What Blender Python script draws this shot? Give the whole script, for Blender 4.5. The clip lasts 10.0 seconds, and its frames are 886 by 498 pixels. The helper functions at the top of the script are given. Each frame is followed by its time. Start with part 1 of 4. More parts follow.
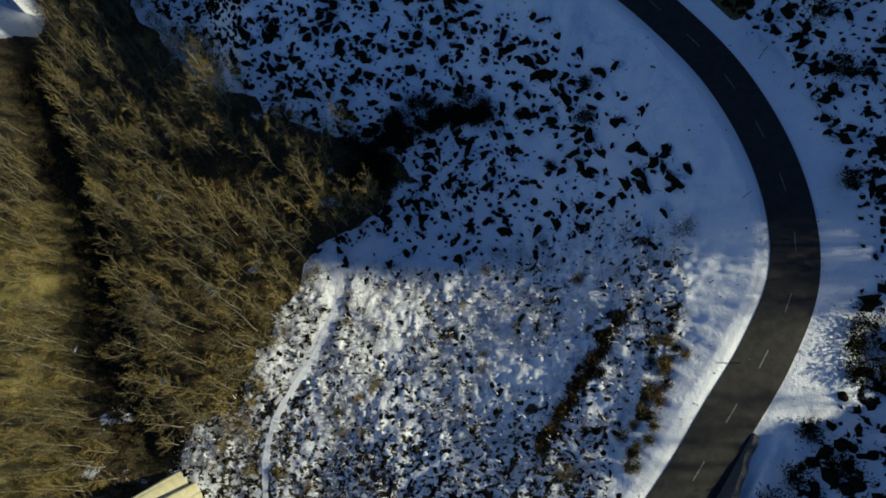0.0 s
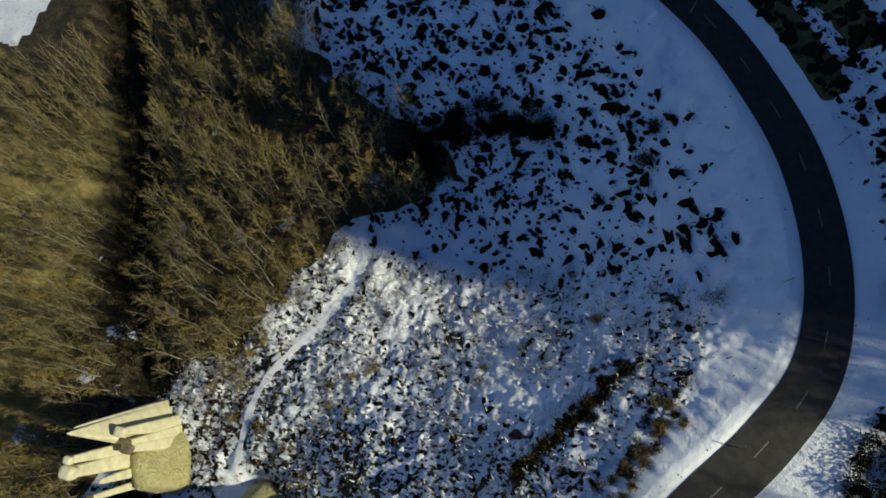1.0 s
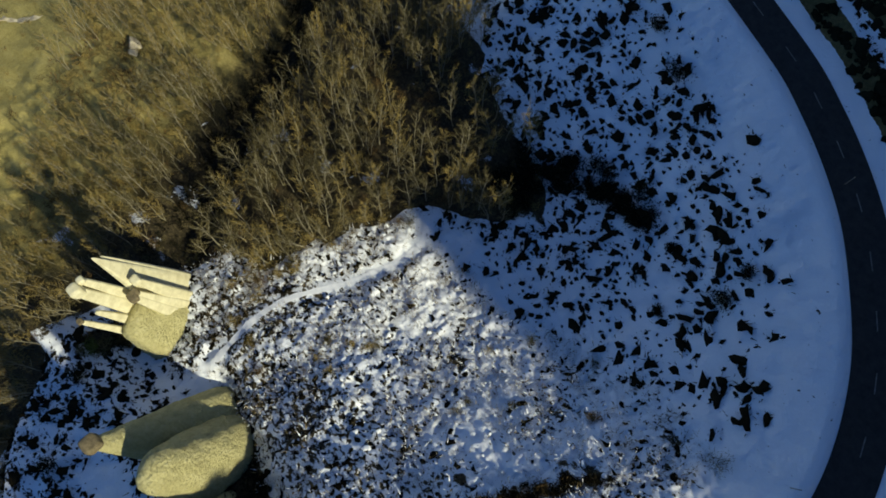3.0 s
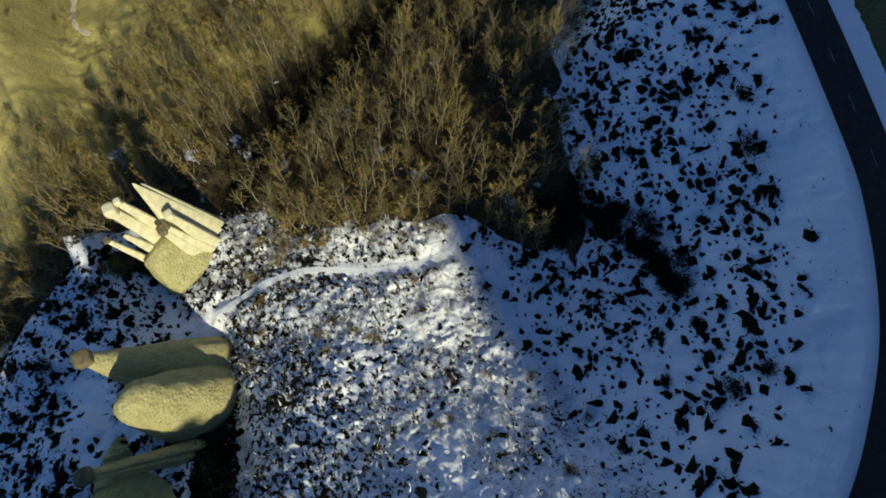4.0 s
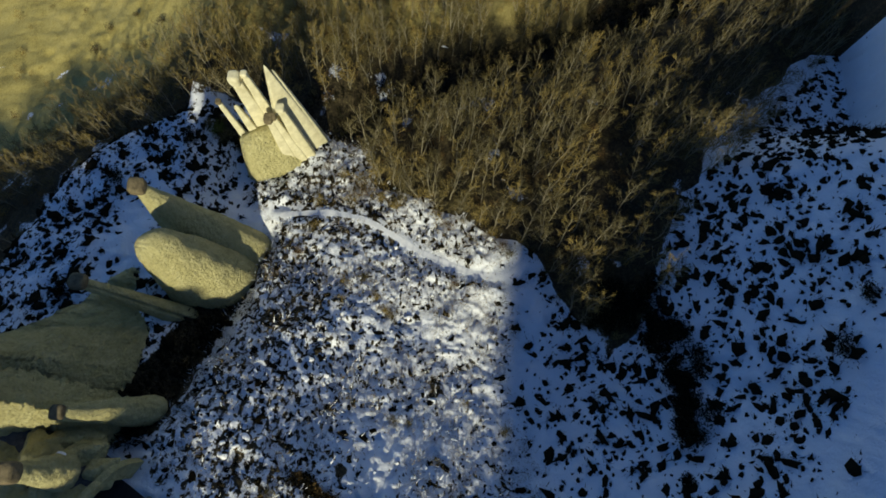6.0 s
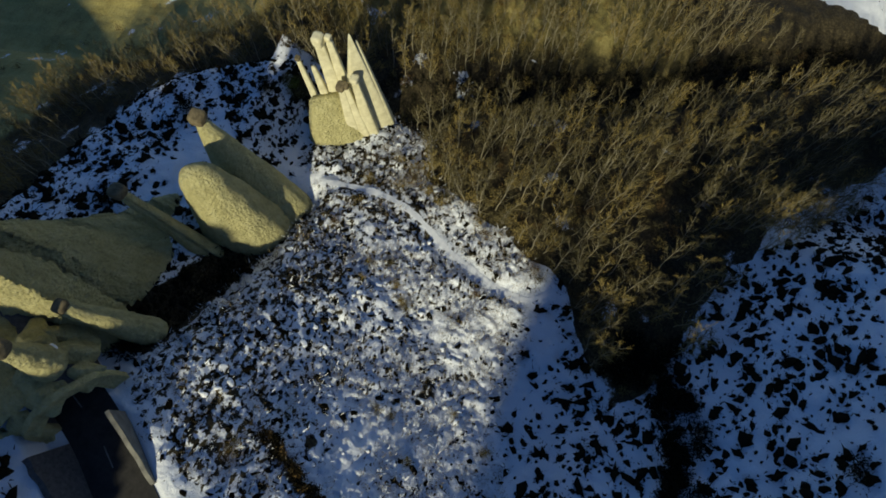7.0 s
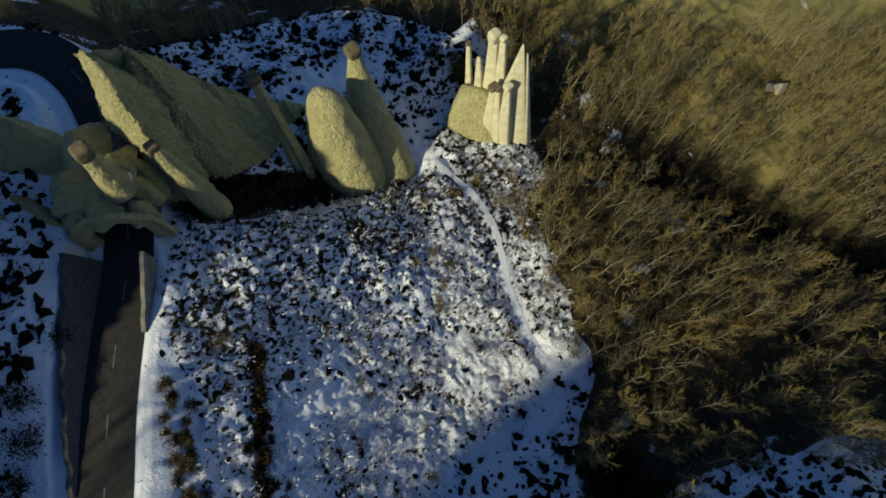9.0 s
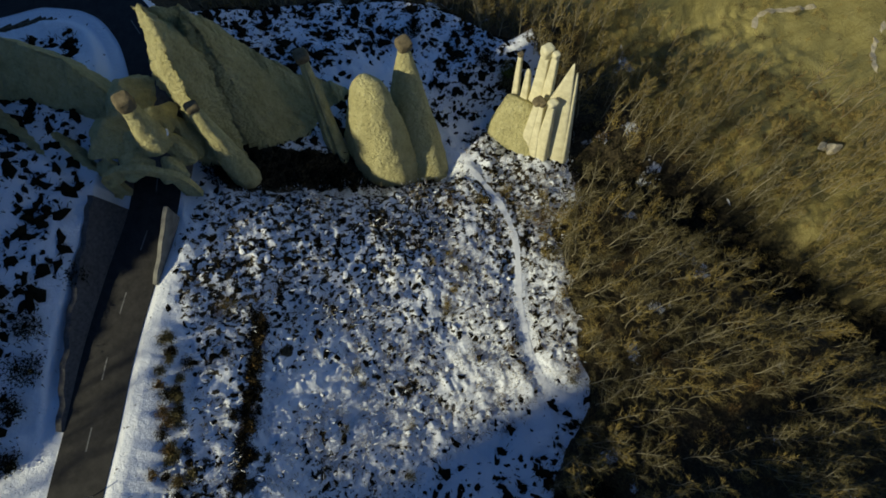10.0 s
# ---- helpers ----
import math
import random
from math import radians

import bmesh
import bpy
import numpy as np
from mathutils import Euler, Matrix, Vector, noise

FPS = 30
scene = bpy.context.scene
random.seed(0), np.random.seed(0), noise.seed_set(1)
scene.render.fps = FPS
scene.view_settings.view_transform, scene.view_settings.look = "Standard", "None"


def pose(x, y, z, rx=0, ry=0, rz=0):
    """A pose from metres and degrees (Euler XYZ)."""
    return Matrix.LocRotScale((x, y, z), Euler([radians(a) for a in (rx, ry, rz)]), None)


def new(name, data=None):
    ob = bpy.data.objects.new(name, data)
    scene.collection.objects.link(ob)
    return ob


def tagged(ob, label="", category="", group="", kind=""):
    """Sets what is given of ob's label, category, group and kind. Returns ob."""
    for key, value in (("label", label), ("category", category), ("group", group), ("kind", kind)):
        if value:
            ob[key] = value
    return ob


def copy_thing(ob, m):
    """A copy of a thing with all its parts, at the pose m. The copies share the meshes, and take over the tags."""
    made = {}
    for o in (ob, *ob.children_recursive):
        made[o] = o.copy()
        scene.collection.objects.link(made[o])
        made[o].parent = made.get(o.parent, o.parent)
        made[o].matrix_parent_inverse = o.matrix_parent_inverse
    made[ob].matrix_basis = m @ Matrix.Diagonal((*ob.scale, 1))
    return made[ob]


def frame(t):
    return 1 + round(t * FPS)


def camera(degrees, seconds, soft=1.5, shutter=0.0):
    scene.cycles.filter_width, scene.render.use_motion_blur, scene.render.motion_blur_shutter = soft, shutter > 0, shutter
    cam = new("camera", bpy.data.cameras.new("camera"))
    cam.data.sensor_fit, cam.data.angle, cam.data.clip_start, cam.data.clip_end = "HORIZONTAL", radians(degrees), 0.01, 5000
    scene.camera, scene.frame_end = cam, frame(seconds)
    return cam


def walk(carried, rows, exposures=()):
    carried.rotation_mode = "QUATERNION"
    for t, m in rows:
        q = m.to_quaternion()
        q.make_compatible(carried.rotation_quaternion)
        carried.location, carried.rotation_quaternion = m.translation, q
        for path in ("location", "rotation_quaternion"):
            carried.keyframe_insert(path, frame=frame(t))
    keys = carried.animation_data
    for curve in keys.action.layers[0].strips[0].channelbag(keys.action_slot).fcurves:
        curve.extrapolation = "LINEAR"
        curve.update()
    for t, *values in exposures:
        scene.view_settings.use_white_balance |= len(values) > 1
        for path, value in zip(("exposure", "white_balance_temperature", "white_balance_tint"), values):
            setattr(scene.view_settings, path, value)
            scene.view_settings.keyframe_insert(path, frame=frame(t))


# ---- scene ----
cam = camera(69.6, 10.0, soft=1.7)
PATH = [
    (0, pose(0.00, 0.00, 75.00, 17.21, 1.82, 0.56)),
    (0.5, pose(0.44, 0.82, 74.90, 17.11, 1.23, 8.07)),
    (1, pose(0.76, 1.61, 74.89, 16.75, 0.64, 15.34)),
    (1.5, pose(1.01, 2.28, 74.96, 16.74, 0.05, 22.61)),
    (2, pose(1.28, 2.93, 74.99, 16.54, -0.61, 30.04)),
    (2.5, pose(1.67, 3.75, 75.01, 16.50, -1.03, 37.43)),
    (4, pose(2.92, 7.69, 74.49, 16.45, -1.49, 60.28)),
    (4.5, pose(3.17, 9.21, 74.26, 16.27, -1.49, 68.14)),
    (5, pose(3.38, 10.84, 74.03, 16.07, -1.33, 75.93)),
    (5.5, pose(3.55, 12.49, 73.67, 16.07, -1.22, 83.93)),
    (7, pose(3.35, 17.65, 71.99, 16.63, -0.58, 107.99)),
    (7.5, pose(2.81, 19.24, 71.77, 17.27, -0.15, 115.98)),
    (8, pose(1.87, 20.64, 71.79, 17.57, -0.09, 123.97)),
    (8.5, pose(0.72, 21.60, 71.87, 17.38, -0.01, 131.78)),
    (9, pose(-0.36, 22.13, 71.91, 17.27, 0.08, 138.93)),
    (9.5, pose(-1.33, 22.49, 72.05, 17.21, 0.02, 144.67)),
    (10, pose(-2.23, 22.72, 72.18, 17.08, -0.13, 149.10)),
]
walk(cam, PATH, exposures=[(0.0, -0.24, 6020, 7), (2.5, 0.0, 6050, 7), (4.5, 0.06, 6200, 7), (5.5, 0.0, 6200, 7), (7.0, -0.34, 6150, 7), (10.0, -0.36, 6150, 7)])

# ---- daylight ----
SUN_EL, SUN_AZ = radians(34), math.atan2(0.05, 1.0)      # towards the sun, from +x
world = bpy.data.worlds.new("sky")
scene.world = world
world.use_nodes = True
wn = world.node_tree.nodes
sky = wn.new("ShaderNodeTexSky")
sky.sky_type, sky.sun_disc = "NISHITA", False
sky.sun_elevation, sky.sun_rotation = SUN_EL, math.pi / 2 - SUN_AZ
sky.altitude, sky.air_density, sky.dust_density, sky.ozone_density = 3000, 0.8, 0.0, 6.0
deep = wn.new("ShaderNodeHueSaturation")                 # thin, dry mountain air: a deep blue sky
deep.inputs["Saturation"].default_value = 1.05
world.node_tree.links.new(sky.outputs[0], deep.inputs["Color"])
world.node_tree.links.new(deep.outputs[0], wn["Background"].inputs[0])
wn["Background"].inputs[1].default_value = 0.125
sun_data = bpy.data.lights.new("sun", "SUN")
sun_data.energy, sun_data.angle, sun_data.color = 5.0, radians(1.4), (1.0, 0.90, 0.62)
sun = new("sun", sun_data)
sun_dir = Vector((math.cos(SUN_EL) * math.cos(SUN_AZ), math.cos(SUN_EL) * math.sin(SUN_AZ), math.sin(SUN_EL)))
sun.rotation_mode = "QUATERNION"
sun.rotation_quaternion = sun_dir.to_track_quat("Z", "Y")
sun.location = (150, -30, 150)

# ---- materials ----
class Nodes:
    """A small builder for node materials."""
    def __init__(self, name, rough=0.8):
        self.mat = bpy.data.materials.new(name)
        self.mat.use_nodes = True
        self.t = self.mat.node_tree
        self.bsdf = self.t.nodes["Principled BSDF"]
        self.bsdf.inputs["Roughness"].default_value = rough
        self.bsdf.inputs["Specular IOR Level"].default_value = 0.25
        self.geo = self.t.nodes.new("ShaderNodeNewGeometry")

    def put(self, socket, value):
        if isinstance(value, bpy.types.NodeSocket):
            self.t.links.new(value, socket)
        else:
            socket.default_value = value

    def noise(self, scale, detail=4.0, rough=0.6, stretch=(1, 1, 1), local=False, offset=(0, 0, 0), lean=(0, 0, 0)):
        m = self.t.nodes.new("ShaderNodeMapping")
        m.inputs["Scale"].default_value = stretch
        m.inputs["Location"].default_value = offset
        m.inputs["Rotation"].default_value = lean
        if local:
            c = self.t.nodes.new("ShaderNodeTexCoord")
            self.put(m.inputs["Vector"], c.outputs["Object"])
        else:
            self.put(m.inputs["Vector"], self.geo.outputs["Position"])
        n = self.t.nodes.new("ShaderNodeTexNoise")
        n.inputs["Scale"].default_value = scale
        n.inputs["Detail"].default_value = detail
        n.inputs["Roughness"].default_value = rough
        self.put(n.inputs["Vector"], m.outputs[0])
        return n.outputs["Fac"]

    def voronoi(self, scale, stretch=(1, 1, 1)):
        m = self.t.nodes.new("ShaderNodeMapping")
        m.inputs["Scale"].default_value = stretch
        self.put(m.inputs["Vector"], self.geo.outputs["Position"])
        n = self.t.nodes.new("ShaderNodeTexVoronoi")
        n.inputs["Scale"].default_value = scale
        self.put(n.inputs["Vector"], m.outputs[0])
        return n.outputs["Distance"]

    def attr(self, name):
        a = self.t.nodes.new("ShaderNodeAttribute")
        a.attribute_name = name
        return a.outputs["Fac"]

    def island(self):
        return self.geo.outputs["Random Per Island"]

    def rand(self):
        return self.t.nodes.new("ShaderNodeObjectInfo").outputs["Random"]

    def steep(self):
        """The upward part of the surface's own direction."""
        s = self.t.nodes.new("ShaderNodeSeparateXYZ")
        self.put(s.inputs[0], self.geo.outputs["True Normal"])
        return s.outputs[2]

    def ramp(self, fac, *stops, smooth=False):
        r = self.t.nodes.new("ShaderNodeValToRGB")
        if smooth:
            r.color_ramp.interpolation = "EASE"
        e = r.color_ramp.elements
        while len(e) < len(stops):
            e.new(0.5)
        for el, (p, c) in zip(e, stops):
            el.position = p
            el.color = (*c, 1) if isinstance(c, tuple) else (c, c, c, 1)
        self.put(r.inputs[0], fac)
        return r.outputs[0]

    def mix(self, fac, a, b, mode="MIX"):
        m = self.t.nodes.new("ShaderNodeMix")
        m.data_type, m.blend_type = "RGBA", mode
        for socket, v in ((m.inputs[0], fac), (m.inputs[6], a), (m.inputs[7], b)):
            self.put(socket, (*v, 1) if isinstance(v, tuple) and len(v) == 3 else v)
        return m.outputs[2]

    def math(self, op, a, b=0.0, clamp=False):
        m = self.t.nodes.new("ShaderNodeMath")
        m.operation, m.use_clamp = op, clamp
        self.put(m.inputs[0], a)
        self.put(m.inputs[1], b)
        return m.outputs[0]

    def color(self, c):
        self.put(self.bsdf.inputs["Base Color"], (*c, 1) if isinstance(c, tuple) else c)
        return self

    def bump(self, height, strength=0.5, distance=0.1):
        b = self.t.nodes.new("ShaderNodeBump")
        b.inputs["Strength"].default_value = strength
        b.inputs["Distance"].default_value = distance
        self.put(b.inputs["Height"], height)
        self.put(self.bsdf.inputs["Normal"], b.outputs[0])
        return self


def ground_material():
    n = Nodes("snowy_ground", 0.75)
    big, mid, fine = n.noise(0.09, 5), n.noise(0.55, 6, 0.65), n.noise(2.6, 5, 0.7)
    snow = n.mix(mid, (0.76, 0.80, 0.86), (0.88, 0.90, 0.93))
    scrub = n.ramp(fine, (0.25, (0.010, 0.008, 0.004)), (0.5, (0.034, 0.027, 0.013)), (0.75, (0.13, 0.100, 0.046)))
    grass = n.ramp(n.math("ADD", n.math("MULTIPLY", fine, 0.45), n.math("MULTIPLY", n.noise(0.16, 6, 0.7), 0.55)), (0.34, (0.17, 0.14, 0.040)), (0.5, (0.36, 0.305, 0.098)), (0.66, (0.47, 0.40, 0.15)))
    soil = n.mix(n.attr("grass"), scrub, grass)
    # how much of the snow has stayed, broken up by the plants that stand through it
    holes = n.math("ADD", n.math("MULTIPLY", fine, 0.55), n.math("MULTIPLY", mid, 0.6))
    cover = n.math("SUBTRACT", n.math("MULTIPLY", n.attr("snow"), 1.55), holes)
    fac = n.ramp(n.math("ADD", cover, 0.35), (0.42, 0.0), (0.50, 1.0))
    flecks = n.math("ADD", n.noise(1.05, 3, 0.6, stretch=(1, 1.5, 1), lean=(0, 0, 0.6)), n.math("MULTIPLY", n.attr("heath"), 0.158))
    fac = n.math("MULTIPLY", fac, n.ramp(flecks, (0.69, 1.0), (0.715, 0.0)))
    n.color(n.mix(fac, soil, snow))
    n.bump(n.math("ADD", n.math("MULTIPLY", mid, 0.6), n.math("MULTIPLY", fine, 0.6)), 0.75, 0.45)
    return n.mat


def earth_material():
    n = Nodes("moraine_earth", 0.92)
    grit, fine = n.noise(1.6, 7, 0.78), n.noise(7, 5, 0.75)
    streak = n.noise(1.1, 6, 0.7, stretch=(1, 1, 0.14))
    stones = n.voronoi(2.4)
    base = n.ramp(n.math("ADD", n.math("MULTIPLY", streak, 0.55), n.math("MULTIPLY", grit, 0.45)),
                  (0.32, (0.36, 0.32, 0.145)), (0.5, (0.58, 0.53, 0.25)), (0.66, (0.69, 0.64, 0.34)))
    base = n.mix(n.ramp(fine, (0.30, 1.0), (0.40, 0.0)), base, (0.09, 0.082, 0.05))
    n.color(n.mix(n.ramp(stones, (0.10, 0.55), (0.20, 0.0)), base, (0.50, 0.48, 0.40)))
    lumpy = n.math("ADD", n.math("MULTIPLY", grit, 1.0), n.math("MULTIPLY", fine, 0.35))
    n.bump(n.math("SUBTRACT", lumpy, n.math("MULTIPLY", stones, 0.5)), 1.0, 0.5)
    return n.mat


def plain_material(name, dark, light, scale=3.0, rough=0.85, local=False, rel=0.3):
    n = Nodes(name, rough)
    f = n.noise(scale, 5, 0.65, local=local)
    n.color(n.ramp(f, (0.3, dark), (0.7, light)))
    n.bump(f, rel, 0.05)
    return n.mat


def plant_material(name, dark, light, snowy=0.0):
    """Twigs or leaves, each clump a little different; snowy: how much of what faces up is white."""
    n = Nodes(name, 0.9)
    n.bsdf.inputs["Specular IOR Level"].default_value = 0.0
    c = n.mix(n.math("MULTIPLY_ADD", n.island(), 0.6, False), dark, light)
    c = n.mix(n.math("MULTIPLY", n.rand(), 0.45), c, n.mix(n.rand(), dark, light))
    if snowy:
        up = n.ramp(n.math("ADD", n.math("ABSOLUTE", n.steep()), n.math("MULTIPLY", n.noise(1.7, 3), 0.6)), (1.25 - snowy, 0.0), (1.35 - snowy, 1.0))
        c = n.mix(up, c, (0.84, 0.86, 0.89))
    n.color(c)
    return n.mat


GROUND = ground_material()
EARTH = earth_material()
PALE = plain_material("pale_earth", (0.52, 0.475, 0.29), (0.74, 0.69, 0.46), 0.9, 0.92, rel=0.35)
STONE = plain_material("capstone", (0.08, 0.064, 0.036), (0.22, 0.178, 0.10), 1.8, rel=0.8)
ASPHALT = plain_material("asphalt", (0.016, 0.0155, 0.0145), (0.038, 0.036, 0.033), 1.2, 0.75, rel=0.15)
TROD = plain_material("trodden_snow", (0.74, 0.77, 0.82), (0.88, 0.89, 0.91), 2.5, 0.7, rel=0.6)
BARK = plant_material("bark", (0.10, 0.088, 0.056), (0.33, 0.295, 0.20))

# ---- lie of the land ----
def curve(points, step=0.5):
    """A smooth line through some points of the plan, sampled evenly."""
    p = [Vector(q) for q in points]
    p = [2 * p[0] - p[1]] + p + [2 * p[-1] - p[-2]]
    out = []
    for a, b, c, d in zip(p, p[1:], p[2:], p[3:]):
        k = max(2, int((c - b).length / step))
        for i in range(k):
            t = i / k
            out.append(0.5 * (2 * b + (c - a) * t + (2 * a - 5 * b + 4 * c - d) * t * t + (3 * b - a - 3 * c + d) * t ** 3))
    out.append(p[-2])
    return out


def step(v, a, b):
    t = np.clip((np.asarray(v, float) - a) / (b - a), 0, 1)
    return t * t * (3 - 2 * t)


def lumps(x, y, size, seed=0, octaves=4):
    """Smooth uneven heights between about -1 and 1, lumps of that size in metres."""
    out, amp, total = 0.0, 1.0, 0.0
    for o in range(octaves):
        u, v = x / size + 17.3 * seed + 5.1 * o, y / size - 9.7 * seed + 3.3 * o
        iu, iv = np.floor(u), np.floor(v)
        fu, fv = u - iu, v - iv
        fu, fv = fu * fu * (3 - 2 * fu), fv * fv * (3 - 2 * fv)

        def rnd(a, b):
            s = np.sin(a * 127.1 + b * 311.7 + seed * 74.7 + o * 19.19) * 43758.5453
            return 2 * (s - np.floor(s)) - 1
        out = out + amp * ((rnd(iu, iv) * (1 - fu) + rnd(iu + 1, iv) * fu) * (1 - fv) + (rnd(iu, iv + 1) * (1 - fu) + rnd(iu + 1, iv + 1) * fu) * fv)
        total += amp
        amp *= 0.5
        size *= 0.5
    return out / total * 1.6


ROAD_Z, ROAD_HALF = 3.75, 2.8
ROAD = curve([(-120, 92), (-70, 88), (-32, 82), (-2, 73), (9.5, 67.8), (20, 60.5), (27.4, 52.6), (33, 44.5), (36.8, 35), (38.2, 26), (37.2, 18),
              (33.0, 9.9), (28.0, 2.9), (23.5, -3.5), (18.4, -9.8), (13.3, -15.7), (9.9, -21.5), (7.4, -28), (5.6, -34), (5.0, -40), (6.6, -46), (12, -51), (30, -62), (60, -120)])
ROAD_XY = np.array([(p.x, p.y) for p in ROAD])
ROAD_T = np.gradient(ROAD_XY, axis=0)
ROAD_T /= np.linalg.norm(ROAD_T, axis=1)[:, None]
TRAIL = curve([(-26.2, -8.8), (-26.6, -6.4), (-27, -0.7), (-25.5, 4.9), (-21.8, 11.3), (-19.3, 17.3), (-18.4, 21), (-18.8, 24.8), (-21.8, 27.9)])
TRAIL_XY = np.array([(p.x, p.y) for p in TRAIL])


def nearest(x, y, line):
    """Distance to the nearest sample of a line, and which one it is."""
    px = np.stack([np.ravel(x), np.ravel(y)], 1).astype(np.float32)
    flat = line.astype(np.float32)
    size = (flat ** 2).sum(1)
    which = np.empty(len(px), int)
    for a in range(0, len(px), 20000):
        which[a:a + 20000] = (size[None] - 2 * px[a:a + 20000] @ flat.T).argmin(1)
    best = np.hypot(np.ravel(x) - line[which, 0], np.ravel(y) - line[which, 1])
    return best.reshape(np.shape(x)), which.reshape(np.shape(x))


def terrace_edge(x):
    return np.interp(-np.asarray(x, float), [-30, 0, 8, 18, 31, 38, 42], [-46, -43, -43.5, -42.5, -38, -33, -24])


def land(x, y, rough=True):
    """Height of the ground at points of the plan."""
    x, y = np.asarray(x, float), np.asarray(y, float)
    d, k = nearest(x, y, ROAD_XY)
    rel = np.stack([x, y], -1) - ROAD_XY[k]
    side = ROAD_T[k, 0] * rel[..., 1] - ROAD_T[k, 1] * rel[..., 0]      # above 0: uphill, outside the bend
    e = d - ROAD_HALF
    open_d, _ = nearest(x, y, ROAD_XY[ROAD_XY[:, 1] > -14])
    inner = np.interp(open_d - ROAD_HALF, [0, 0.8, 1.8, 4, 10, 16, 24, 32, 40, 50, 60, 90], [3.7, 4.0, 4.0, 2.9, -0.5, -4.3, -9.2, -13.2, -15.4, -16.4, -17.5, -20])
    inner = inner - 3.5 * np.exp(-((y + 14 + 0.22 * (x + 10)) / 3.2) ** 2) * step(-x, -6, 2) * step(x, -27, -21)
    x0 = -22 - 10 * step(y, 20, 45)
    west = np.interp(x, [-900, -400, -200, -130, -90, -60, -40, -24], [40, -60, -52, -39, -29, -23, -19, -15.5])
    w = step(-x, -x0, -x0 + 16)
    inner = inner * (1 - w) + west * w
    # terrace behind the earth pyramids, and the drop beyond its edge
    terrace = np.interp(x, [-60, -42, -25, -10, 2, 10, 20], [-17, -14, -11, -6.5, 0.5, 3.4, 3.7])
    edge = terrace_edge(x)
    drop = np.interp(edge - y, [0, 1.5, 6, 25, 80, 400], [0, 2.5, 5, 15, 32, 60])
    terrace = terrace - drop * step(-x, -6, 4)
    s = step(-y, 15, 24)
    inner = inner * (1 - s) + terrace * s
    # hillside above the road: a high shoulder on the north, a low one by the tunnel
    # higher up, out of view, both are added heights that cast the shade
    lit = step(y - 0.05 * (x - 20) + 3.0 * lumps(x, y, 9, 21), 23.2, 30.2)
    high = np.interp(e, [0, 5, 9, 16, 23, 36, 60, 140, 300, 900], [3.7, 4.2, 5.8, 9, 14, 54.7, 72.4, 90, 121, 164])
    high = np.where(high > 12, 12 + (high - 12) * (1 + 0.2 * step(y, 43, 55)), high)
    low = np.interp(e, [0, 3, 8, 14, 22, 60, 150, 300, 900], [3.7, 4.1, 5.4, 7, 16.5, 25, 43.5, 60, 81]) + 6.4 * step(-y, -6, -1) * step(e, 14, 22) + 11.5 * step(-y, 9.5, 13) * step(e, 14, 22)
    held = np.interp(y, [-30, -16, 2, 5], [2.6, 2.9, 0.2, 0]) * step(e, 1.8, 2.6) * (1 - step(e, 12, 30))   # the bank above the retaining wall
    low = low + held
    outer = low + (high - low) * lit
    outer = outer * (1 - step(-y, 30, 44) * 0.7) + ROAD_Z * step(-y, 30, 44) * 0.7
    z = np.where(side > 0, outer, inner)
    # unseen crags, added to hold the sun off the terrace
    shade_crag = np.interp(x, [40, 52, 62, 200, 600], [-60, 37.5, 50.5, 62, 76])
    z = z + np.maximum(shade_crag - z, 0) * step(-y + 0.05 * (x - 60) + 1.5 * lumps(x, y, 12, 23), 22, 25) * step(y, -56, -50)
    # the tunnel keeps its own floor; the stream's gully in the wood
    gd = np.abs((x + 52 + 0.51 * (y - 10)) * 0.89 + 1.2 * np.sin(y * 0.13))
    z = z - 7.5 * np.exp(-(gd / 4.8) ** 2) * step(y, -8, 4)
    if rough:
        calm = step(e, 0.3, 6)
        td, _ = nearest(x, y, TRAIL_XY)
        calm = calm * (0.2 + 0.8 * step(td, 0.6, 2.0))
        z = z + calm * (1.1 * lumps(x, y, 14, 1) + 0.30 * lumps(x, y, 1.9, 2, 3))
    flat = step(e, 0.0, 0.7)
    return ROAD_Z - 0.12 + (z - ROAD_Z + 0.12) * flat


def axis(a, b, fine, lo, hi, c, d, finer):
    """Even steps between a and b, finer ones between c and d, growing ones outside, to lo and hi."""
    mid = list(np.arange(a, c - fine / 2, fine)) + list(np.arange(c, d, finer)) + list(np.arange(d, b + fine, fine))
    up, down, s = [], [], fine
    while mid[-1] + sum(up) < hi:
        s *= 1.13
        up.append(s)
    s = fine
    while a - sum(down) > lo:
        s *= 1.13
        down.append(s)
    return np.array([a - v for v in np.cumsum(down)[::-1]] + mid + [mid[-1] + v for v in np.cumsum(up)])


def mesh_object(name, verts, faces, material, parent=None, smooth=True):
    me = bpy.data.meshes.new(name)
    me.from_pydata([tuple(v) for v in verts], [], [tuple(f) for f in faces])
    me.materials.append(material)
    if smooth:
        me.polygons.foreach_set("use_smooth", np.ones(len(me.polygons), bool))
    ob = new(name, me)
    ob.parent = parent
    return ob


def away(x, y):
    """Distance from the road's edge, and whether that is the upper side of the road."""
    d, k = nearest(x, y, ROAD_XY)
    rel = np.stack([x, y], -1) - ROAD_XY[k]
    return d - ROAD_HALF, (ROAD_T[k, 0] * rel[..., 1] - ROAD_T[k, 1] * rel[..., 0]) > 0


